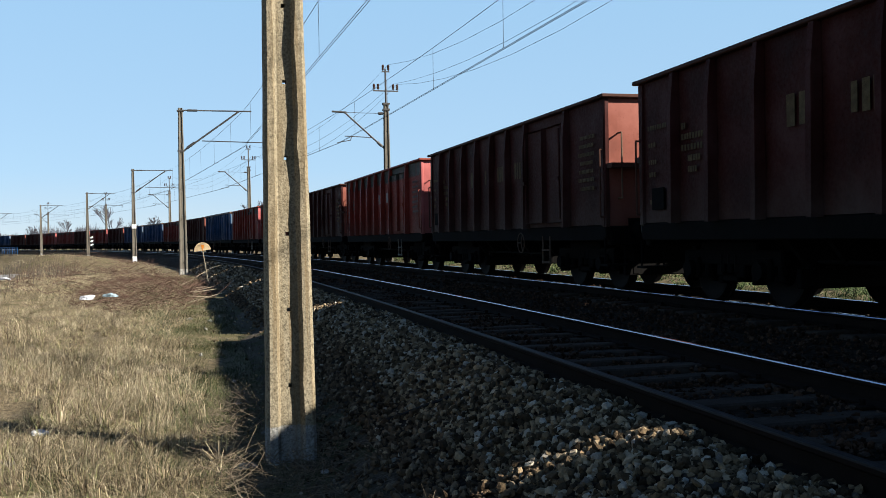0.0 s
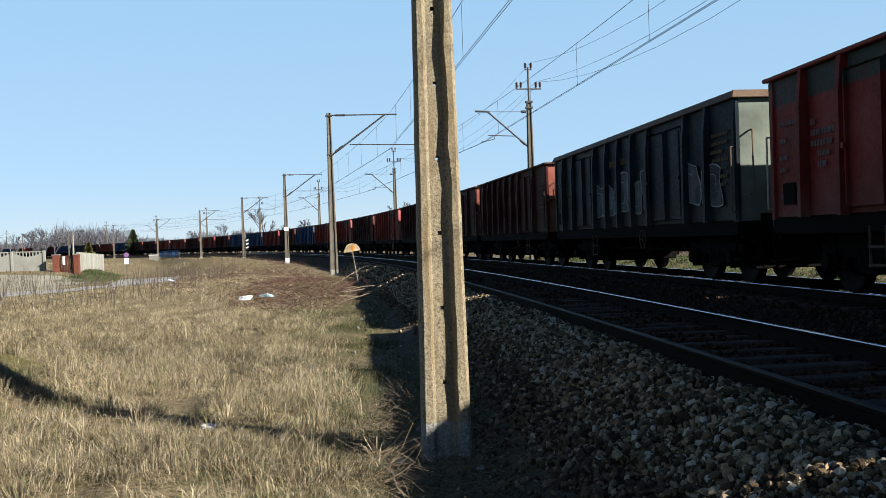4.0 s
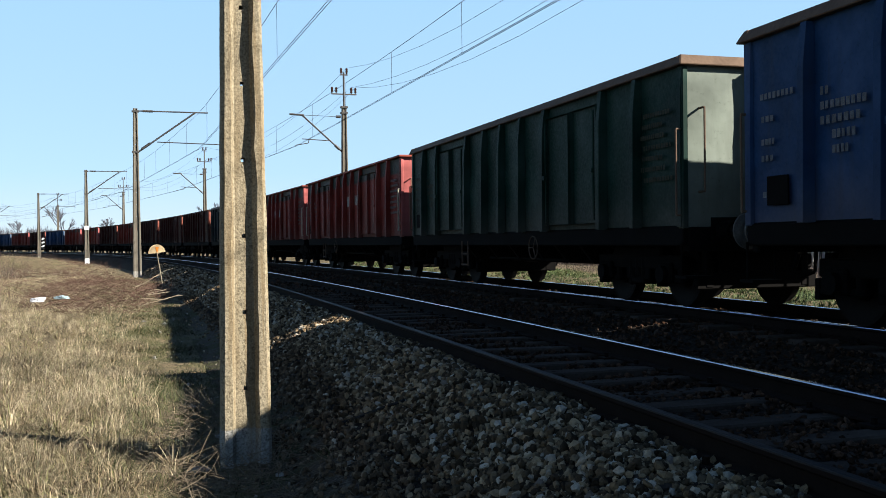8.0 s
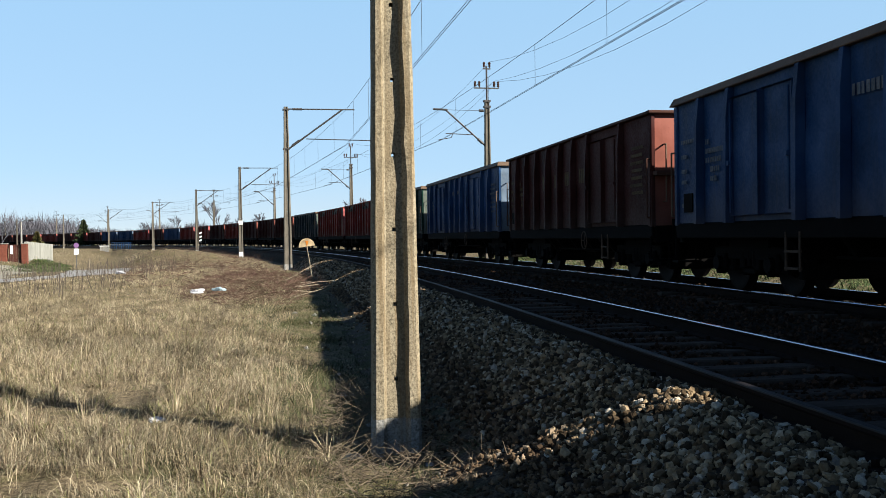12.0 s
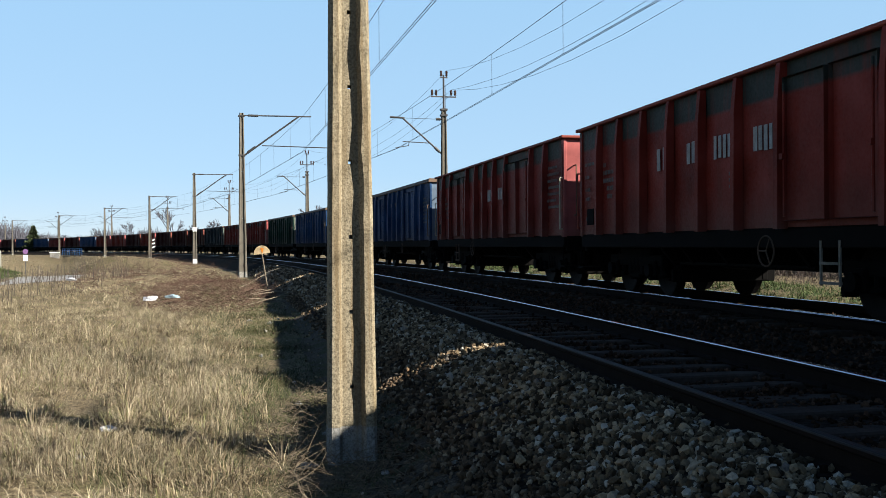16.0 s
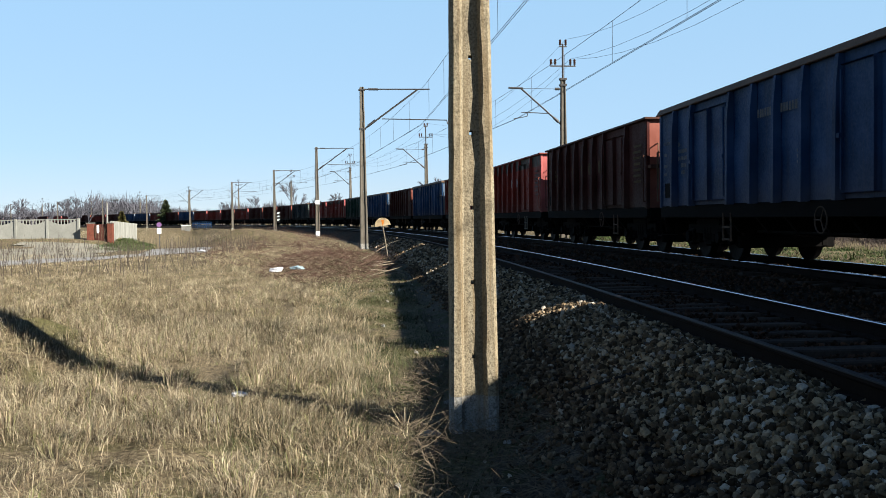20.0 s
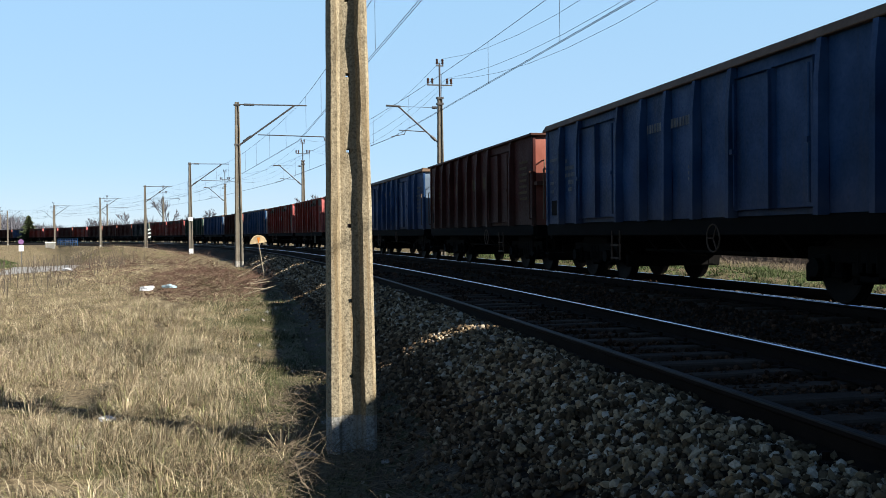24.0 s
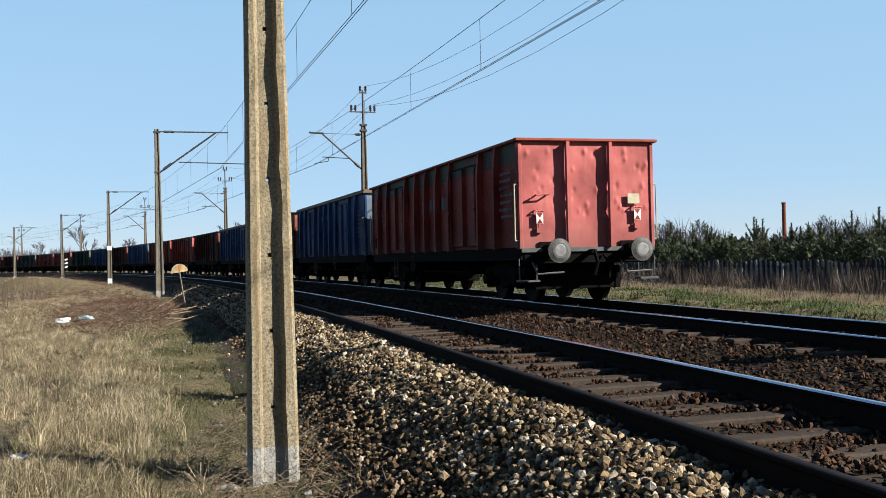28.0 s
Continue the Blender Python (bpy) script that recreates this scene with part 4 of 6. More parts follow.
def tail_gear(top, h):
    y = -h - 0.02
    for x, z in ((-1.06, 1.68), (1.06, 1.74)):
        bm = bmesh.new()
        box(bm, x - 0.07, x + 0.07, y - 0.07, y - 0.05, z - 0.11, z + 0.11)
        plate = part("tail_plate", bm, M["white"], top, "white tail signal plate with red triangles")
        bm = bmesh.new()
        for sgn in (-1, 1):
            a = [bm.verts.new((x + dx, y - 0.074, z + sgn * 0.104)) for dx in (-0.064, 0.064)] + [bm.verts.new((x, y - 0.074, z + sgn * 0.008))]
            bm.faces.new(a if sgn < 0 else a[::-1])
        part("red_triangle", bm, M["bright_red"], plate)
        bm = bmesh.new()
        path_tube(bm, [(x - 0.1, y + 0.01, z + 0.15), (x - 0.1, y - 0.08, z + 0.15), (x + 0.1, y - 0.08, z + 0.15), (x + 0.1, y + 0.01, z + 0.15)], 0.014, 6)
        path_tube(bm, [(x - 0.02, y - 0.045, z + 0.2), (x - 0.02, y - 0.045, z - 0.2)], 0.012, 6)
        box(bm, x - 0.06, x + 0.06, y - 0.06, y, z - 0.28, z - 0.18)
        part("lamp_bracket", bm, M["sunlit_end_red"], plate)
    bm = bmesh.new()
    path_tube(bm, [(-1.2, y, 2.08), (-1.16, y - 0.13, 2.13), (-0.88, y - 0.13, 2.15), (-0.86, y, 2.15)], 0.018, 6)
    part("handrail", bm, M["sunlit_end_red"], top)
    bm = bmesh.new()
    box(bm, 0.86, 1.12, y - 0.05, y - 0.04, 1.96, 2.16)
    part("notice_plate", bm, M["cream"], top, "faded cream notice plate")
    for x in (-0.95, 0.95):
        bm = bmesh.new()
        path_tube(bm, [(x - 0.3, y - 0.1, 0.82), (x - 0.3, y - 0.35, 0.6), (x + 0.25, y - 0.35, 0.62)], 0.02, 6)
        part("lifting_rail", bm, M["bare_steel"], top)
    bm = bmesh.new()
    box(bm, -HW, HW, y - 0.05, y + 0.01, 1.02, 1.1)
    part("sill", bm, M["bare_steel"], top, "bare worn steel sill")


# leading corner of each wagon along the line at the end of the clip, from the last wagon on
FRONT = [12.98, 27.08, 39.6, 53.8, 66.34, 79.0, 93.1, 107.3, 119.95, 134.35, 148.75, 162.85, 176.75, 191.1, 203.75, 216.2, 229.0]
KINDS = "R B N B N S R B N B G R R D N N N S N S S B N R B B N R N R S N N B S N D B N R N B N N".split()


def train():
    word = [(5.05, 5.47, 2.27, 0.36, 2), (6.0, 6.46, 2.27, 0.32, 3), (6.72, 7.5, 2.27, 0.32, 5), (7.78, 8.55, 2.27, 0.32, 5)]
    word_s = [(3.85, 4.33, 2.3, 0.38, 2), (4.98, 5.5, 2.3, 0.34, 3), (5.88, 6.58, 2.3, 0.34, 5), (7.02, 7.7, 2.3, 0.34, 5)]
    word_b = [(5.64, 6.44, 2.62, 0.15, 8), (6.58, 7.42, 2.62, 0.15, 8)]
    proto = {}
    made = []
    for j, k in enumerate(KINDS):
        short = k in "NS"
        if j >= len(FRONT):
            FRONT.append(FRONT[-1] + (12.6 if short else 14.15))
        far = j >= 19
        key = "T" if j == 0 else k + "far" * far
        if key in proto:
            w = copy_thing(proto[key], pose(0, 0, 0))
        elif key == "T":
            w = goods_wagon("goods_wagon", LONG, "red", "sunlit_end_red", "rim_red", "faded red open goods wagon with tail plates on its dented end", True, "posts", word)
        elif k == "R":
            w = goods_wagon("goods_wagon", LONG, "red", "sunlit_end_red", "rim_red", "faded red steel open goods wagon, dirty along the sill", False, "posts", () if far else word, "letter_white", far=far)
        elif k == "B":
            w = goods_wagon("goods_wagon", LONG, "blue", "sunlit_end_blue", "rim_tan", "blue steel open goods wagon with worn tan rim", False, "posts", () if far else word_b, under_gear=(4.15, 7.95), far=far)
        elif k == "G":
            w = goods_wagon("goods_wagon", LONG, "green", "sunlit_end_pale", "rim_tan", "dark green steel open goods wagon with pale dented end", False, "posts", (), "green_mark", under_gear=(4.15, 7.95), far=far)
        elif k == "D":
            w = goods_wagon("goods_wagon", LONG, "navy", "sunlit_end_pale", "rim_tan", "dark navy open goods wagon with chalky scrawls on its side", False, "posts", () if far else word_b, "yellowed", under_gear=(4.15, 7.95), far=far)
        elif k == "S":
            w = goods_wagon("goods_wagon", SHORT, "bright_red", "sunlit_end_red", "rim_red", "bright red short open goods wagon", False, "plain", () if far else word_s, "letter_white", under_gear=(8.75, 7.3), far=far)
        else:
            w = goods_wagon("goods_wagon", SHORT, "brown", "sunlit_end_brown", "rim_brown", "rusty brown short open goods wagon with a ledge on its end", False, "ledge", () if far else word_s, "yellowed", under_gear=(8.75, 7.3), far=far)
        proto.setdefault(key, w)
        made.append((w, FRONT[j] - (SHORT if short else LONG)["body"] / 2, (SHORT if short else LONG)["bogie"]))
    return made


wagons = train()


def gone(t):
    """How far the train still has to go at t, as a negative way along the line."""
    u = (t - 28) / 28
    # Two smooth bumps shift the train to fit the camera's view.
    view_nudge = 0.43 * math.exp(-((t - 8.6) / 2.6) ** 2) + 0.17 * math.exp(-((t - 13.5) / 2.8) ** 2)
    return 162.529 * u - 30.733 * u ** 2 + 40.29 * u ** 3 + 12.972 * u ** 4 + view_nudge


# ---- stones, sleepers and turf ----
G = (1 + 5 ** 0.5) / 2
LUMP_V = np.array([(-1, G, 0), (1, G, 0), (-1, -G, 0), (1, -G, 0), (0, -1, G), (0, 1, G), (0, -1, -G), (0, 1, -G), (G, 0, -1), (G, 0, 1), (-G, 0, -1), (-G, 0, 1)]) * 0.45
LUMP_F = np.array([(0, 11, 5), (0, 5, 1), (0, 1, 7), (0, 7, 10), (0, 10, 11), (1, 5, 9), (5, 11, 4), (11, 10, 2), (10, 7, 6), (7, 1, 8),
                   (3, 9, 4), (3, 4, 2), (3, 2, 6), (3, 6, 8), (3, 8, 9), (4, 9, 5), (2, 4, 11), (6, 2, 10), (8, 6, 7), (9, 8, 1)])


def spun(rng, n):
    q = rng.normal(size=(n, 4))
    q /= np.linalg.norm(q, axis=1)[:, None]
    w, x, y, z = q.T
    return np.stack([1 - 2 * (y * y + z * z), 2 * (x * y - z * w), 2 * (x * z + y * w), 2 * (x * y + z * w), 1 - 2 * (x * x + z * z), 2 * (y * z - x * w),
                     2 * (x * z - y * w), 2 * (y * z + x * w), 1 - 2 * (x * x + y * y)], 1).reshape(n, 3, 3)


def fast_mesh(name, v, f, material, parent=None, label="", category="", kind=""):
    """A mesh from numpy arrays of triangles."""
    me = bpy.data.meshes.new(name)
    me.vertices.add(len(v))
    me.vertices.foreach_set("co", np.ascontiguousarray(v, dtype=np.float32).ravel())
    me.loops.add(f.size)
    me.loops.foreach_set("vertex_index", np.ascontiguousarray(f, dtype=np.int32).ravel())
    me.polygons.add(len(f))
    me.polygons.foreach_set("loop_start", np.arange(0, f.size, 3, dtype=np.int32))
    me.polygons.foreach_set("use_smooth", np.zeros(len(f), dtype=bool))
    me.update(calc_edges=True)
    me.materials.append(material)
    ob = new(name, me)
    if parent:
        ob.parent = parent
    return tagged(ob, label, category, "", kind)


def stones_at(rng, P, size):
    """Broken stones: lumps pushed out of shape and cut by three flat faces each."""
    n = len(P)
    base = LUMP_V[None] * (0.85 + 0.3 * rng.random((n, 12, 1))) + rng.normal(0, 0.07, (n, 12, 3))
    for k in range(3):
        d = rng.normal(size=(n, 1, 3))
        d /= np.linalg.norm(d, axis=2)[:, :, None]
        over = np.maximum(0, (base * d).sum(2, keepdims=True) - (0.38 + 0.25 * rng.random((n, 1, 1))))
        base = base - over * d
    base = base * (0.6 + 0.75 * rng.random((n, 1, 3)))
    v = np.einsum("nij,nkj->nki", spun(rng, n), base) * size[:, None, None] + P[:, None, :]
    f = LUMP_F[None] + (np.arange(n) * 12)[:, None, None]
    return v.reshape(-1, 3), f.reshape(-1, 3)


def bed_top(s, lat):
    prof = [(-9.5, -0.85), (-7.2, -0.825), (-6.95, -0.79), (-6.6, -0.67), (-6.3, -0.53), (-6.0, -0.385), (-5.75, -0.265), (-5.5, -0.185), (-5.25, -0.19), (-5.08, -0.245), (-3.7, -0.245), (-3.55, -0.22), (-3.1, -0.24), (-2.75, -0.26), (-2.2, -0.34), (-1.7, -0.26), (-1.3, -0.22), (1.35, -0.22), (1.8, -0.26), (2.3, -0.5), (2.9, -0.95)]
    z = np.interp(lat, [q[0] for q in prof], [q[1] for q in prof])
    sh = np.array([0.05 * noise.noise((a * 0.9, b * 1.7, 2.0)) + 0.03 * noise.noise((a * 3.1, b * 3.3, 7.0)) + 0.09 * math.exp(-((b + 6.0) / 0.4) ** 2) * (0.3 + noise.noise((a * 0.25, 3.0, 1.0))) + (0.012 + 0.03 * noise.noise((a * 1.4, b * 1.6, 6.0)) if abs(b - NEAR) < 0.66 or abs(b) < 0.66 else 0.0) for a, b in zip(s, lat)])
    return z + sh


def scatter(rng, s0, s1, l0, l1, n, size, lift=0.3):
    s, lat = rng.uniform(s0, s1, n), rng.uniform(l0, l1, n)
    sz = size * (0.45 + 0.75 * rng.random(n) ** 1.6)
    z = bed_top(s, lat) + sz * (rng.random(n) * 1.1 - 0.1) * lift / 0.3
    P = np.stack([-R + (R + lat) * np.cos(s / R), (R + lat) * np.sin(s / R), z], 1)
    return P, sz


def ballast():
    rng = np.random.default_rng(5)
    # shoulder beside the grass
    groups = [("shoulder", M["stone"], [(-16, -4, -6.2, -5.12, 15500, 0.035), (-16, -4, -6.25, -5.12, 9000, 0.024), (-16, -4, -6.6, -6.15, 380, 0.032), (-4, 12, -6.5, -5.12, 15500, 0.037), (12, 40, -6.6, -5.15, 9000, 0.06),
                                        (-26, -16, -6.4, -5.15, 4500, 0.05), (-14, -3, -7.7, -6.9, 160, 0.022), (-3, 30, -7.7, -6.8, 420, 0.03)]),
              ("dirty", M["stone_dirty"], [(-16, -4, -6.62, -6.05, 4600, 0.033), (-16, -4, -7.0, -6.4, 2400, 0.027), (-14, -4, -7.4, -6.8, 420, 0.018), (-4, 14, -6.8, -6.35, 1500, 0.035)]),
              ("rusty", M["stone_rust"], [(-15, 6, -5.2, -3.5, 14000, 0.027), (6, 30, -5.25, -3.5, 2200, 0.05), (-15, 6, -3.5, -0.8, 11000, 0.032), (6, 34, -3.5, -0.8, 3200, 0.05), (-14, 12, -0.7, 0.7, 5000, 0.03), (-14, 25, 0.8, 2.6, 2400, 0.05)])]
    for name, mat, spans in groups:
        Ps, ss = zip(*[scatter(rng, *sp) for sp in spans])
        v, f = stones_at(rng, np.concatenate(Ps), np.concatenate(ss))
        fast_mesh("ballast_stones", v, f, mat, bed, {"shoulder": "angular tan ballast stones", "dirty": "earth-stained small ballast stones at the toe"}.get(name, "rust-stained brown ballast stones"), "", "stuff")
    # the nearest stones one by one
    forms = []
    for k in range(14):
        v, f = stones_at(rng, np.zeros((1, 3)), np.array([0.055]))
        me = bpy.data.meshes.new("stone")
        me.from_pydata([tuple(q) for q in v], [], [tuple(int(i) for i in q) for q in f])
        me.polygons.foreach_set("use_smooth", [False] * len(me.polygons))
        me.materials.append(M["stone"])
        forms.append(me)
    P, sz = scatter(rng, -13.2, -9.0, -6.35, -5.3, 295, 0.04, 0.35)
    for k, (p, q) in enumerate(zip(P, sz)):
        ob = new("stone", forms[k % 14])
        ob.parent = bed
        ob.matrix_world = pose(p[0], p[1], p[2], 40 * rng.random(), 40 * rng.random(), 360 * rng.random()) @ Matrix.Scale(q / 0.055, 4)


def sleeper_mesh():
    bm = bmesh.new()
    box(bm, -1.28, 1.28, -0.125, 0.125, -0.16, 0.0, bevel=0.014)
    for v in bm.verts:
        v.co.z += 0.012 * noise.noise(v.co * 3.1)
        v.co.y += 0.012 * noise.noise(v.co * 2.3 + Vector((3, 1, 0)))
    me = bpy.data.meshes.new("sleeper")
    bm.to_mesh(me)
    bm.free()
    me.materials.append(M["sleeper"])
    return me


def sleepers():
    me = sleeper_mesh()
    rng = random.Random(3)
    for track, lat, z, s0, s1 in ((near_track, NEAR, -0.2, -22, 90), (far_track, 0.0, -0.17, -22, 60)):
        s = s0
        while s < s1:
            p = on_track(s, lat)
            ob = new("sleeper", me)
            ob.parent = track
            ob.matrix_world = pose(p.x, p.y, z + rng.uniform(-0.012, 0.012), rng.uniform(-1, 1), rng.uniform(-0.5, 0.5), heading(s) + rng.uniform(-1.5, 1.5))
            s += 0.62 + rng.uniform(-0.02, 0.02)


def chairs_and_plates():
    """Base plates that hold the rails on the nearest sleepers."""
    bm = bmesh.new()
    box(bm, -0.17, 0.17, -0.075, 0.075, 0, 0.02, bevel=0.004)
    for x in (-0.11, 0.11):
        tube(bm, (x, 0, 0.0), (x, 0, 0.06), 0.022, 6)
    me = bpy.data.meshes.new("base_plate")
    bm.to_mesh(me)
    bm.free()
    me.materials.append(M["rail_side"])
    for track, lat, z in ((near_track, NEAR, -0.203), (far_track, 0.0, -0.173)):
        for k in range(40):
            s = -15 + k * 0.62
            for side in (-0.7525, 0.7525):
                p = on_track(s, lat + side)
                ob = new("base_plate", me)
                ob.parent = track
                ob.matrix_world = pose(p.x, p.y, z, 0, 0, heading(s))


def island_grass(name, stops, rough=0.8):
    m, t, b = nodes_of(name, rough)
    r = t.nodes.new("ShaderNodeNewGeometry").outputs["Random Per Island"]
    co = t.nodes.new("ShaderNodeTexCoord").outputs["Object"]
    n = noise_of(t, co, 0.8, 3)
    col = mix(t, 0.6, ramp(t, r, stops), ramp(t, n, [(0.3, (0.55, 0.55, 0.5)), (0.7, (1.0, 1.0, 1.0))]), "MULTIPLY")
    t.links.new(col, b.inputs["Base Color"])
    b.inputs["Specular IOR Level"].default_value = 0.2
    return m


M["straw"] = island_grass("dry_grass", [(0, (0.033, 0.024, 0.0145)), (0.25, (0.1, 0.074, 0.044)), (0.55, (0.236, 0.187, 0.117)), (0.84, (0.38, 0.325, 0.226)), (0.92, (0.072, 0.075, 0.028)), (1, (0.11, 0.106, 0.043))])
M["tussock"] = island_grass("tussock_grass", [(0, (0.0312, 0.022, 0.01365)), (0.3, (0.1196, 0.088, 0.0525)), (0.6, (0.26, 0.205, 0.1302)), (0.78, (0.3744, 0.31, 0.2152)), (0.86, (0.1144, 0.118, 0.042)), (1, (0.1768, 0.172, 0.0756))])
M["green_grass"] = island_grass("green_grass", [(0, (0.01209, 0.02256, 0.005065)), (0.5, (0.03122, 0.05309, 0.01126)), (0.82, (0.05539, 0.07962, 0.02026)), (0.94, (0.08559, 0.09615, 0.03658)), (1, (0.1057, 0.1194, 0.05347))])


M["weed"] = island_grass("dead_weed", [(0, (0.03101, 0.02132, 0.01938)), (0.5, (0.06222, 0.04651, 0.03876)), (0.85, (0.101, 0.07752, 0.05814)), (1, (0.155, 0.128, 0.08517))])
M["trodden"] = island_grass("trodden_grass", [(0, (0.01368, 0.018, 0.006048)), (0.4, (0.0342, 0.0432, 0.01285)), (0.7, (0.05814, 0.0612, 0.02268)), (0.88, (0.09576, 0.0828, 0.04536)), (1, (0.1505, 0.1296, 0.08316))])


def blades(rng, P, length, width, lean, droop=0.5, simple=False, turn=None):
    """Bent blades of grass: five points and three faces each."""
    n = len(P)
    a = rng.uniform(0, math.tau, n) if turn is None else turn
    d = np.stack([np.cos(a), np.sin(a), np.zeros(n)], 1)
    w = np.stack([-np.sin(a), np.cos(a), np.zeros(n)], 1)
    tw = rng.uniform(-1, 1, n)
    w = w * np.cos(tw)[:, None] + d * np.sin(tw)[:, None]
    w *= (width * (0.5 + rng.random(n)))[:, None]
    L = (length * (0.4 + 0.9 * rng.random(n)))[:, None]
    le = (lean * rng.random(n) ** 0.7)[:, None]
    up = np.array([0, 0, 1.0])
    mid = P + (d * le * 0.45 + up * np.sqrt(np.maximum(0.05, 1 - le * le)) * 0.55) * L
    dr = droop[:, None] if isinstance(droop, np.ndarray) else droop
    tip = mid + (d * (le * 0.6 + dr * 0.35) + up * (0.5 - dr * le * 0.5)) * L
    if simple:
        v = np.stack([P - w, P + w, tip], 1).reshape(-1, 3)
        return v, np.arange(n * 3).reshape(-1, 3)
    v = np.stack([P - w, P + w, mid - w * 0.8, mid + w * 0.8, tip], 1).reshape(-1, 3)
    k = (np.arange(n) * 5)[:, None]
    f = np.concatenate([np.hstack([k, k + 1, k + 3]), np.hstack([k, k + 3, k + 2]), np.hstack([k + 2, k + 3, k + 4])])
    return v, f


def zs_of(x, y):
    return np.array([ground_z(a, b) for a, b in zip(x, y)])


def turf(name, rng, area, tufts, per, length, width, lean, spread, material, label, keep=None, simple=False, droop=0.75):
    x, y = rng.uniform(area[0], area[1], tufts), rng.uniform(area[2], area[3], tufts)
    if keep is not None:
        ok = np.array([keep(a, b) for a, b in zip(x, y)], bool)
        x, y = x[ok], y[ok]
    z = zs_of(x, y)
    big = np.array([noise.noise((a * 0.55, b * 0.55, 9.0)) for a, b in zip(x, y)])
    k = len(x)
    lg = np.repeat(length * (0.85 + 0.9 * big + 0.45 * np.array([noise.noise((a * 1.9, b * 1.9, 2.0)) for a, b in zip(x, y)]) + 0.3 * rng.random(k)), per)
    px = np.repeat(x, per) + rng.normal(0, spread, k * per)
    py = np.repeat(y, per) + rng.normal(0, spread, k * per)
    P = np.stack([px, py, np.repeat(z, per) - 0.02], 1)
    flat = np.repeat(np.clip(0.5 + 1.3 * np.array([noise.noise((a * 0.8, b * 0.8, 21.0)) for a, b in zip(x, y)]), 0, 1), per)
    # the old grass lies combed in swirls
    turn = np.repeat(np.array([7 * noise.noise((a * 0.7, b * 0.7, 17.0)) + 3 * noise.noise((a * 2.3, b * 2.3, 5.0)) for a, b in zip(x, y)]), per) + rng.normal(0, 1.1, k * per)
    v, f = blades(rng, P, np.maximum(0.05, lg), np.full(k * per, width), np.clip(lean + 0.3 * flat, 0, 0.985), droop + 0.55 * flat, simple, turn)
    return fast_mesh(name, v, f, material, None, label, "grass", "stuff")


def tussocks(rng, area, count, per, keep):
    """Old clumps whose blades arch outwards from the middle and lie over one another."""
    x, y = rng.uniform(area[0], area[1], count), rng.uniform(area[2], area[3], count)
    ok = np.array([keep(a, b) for a, b in zip(x, y)], bool)
    x, y = x[ok], y[ok]
    k = len(x)
    size = np.repeat(rng.uniform(0.45, 1.15, k), per)
    comb = np.repeat(rng.uniform(0, math.tau, k), per)
    turn = comb + rng.normal(0, 1.3, k * per)
    off = np.abs(rng.normal(0, 0.07, k * per)) * size
    P = np.stack([np.repeat(x, per) + off * np.cos(turn), np.repeat(y, per) + off * np.sin(turn), np.repeat(zs_of(x, y), per) - 0.01], 1)
    v, f = blades(rng, P, 0.27 * size, np.full(k * per, 0.0023), 0.95, 1.5 + 0.5 * rng.random(k * per), False, turn)
    fast_mesh("grass_tussocks", v, f, M["tussock"], None, "arching tussocks of old straw and greenish grass", "grass", "stuff")


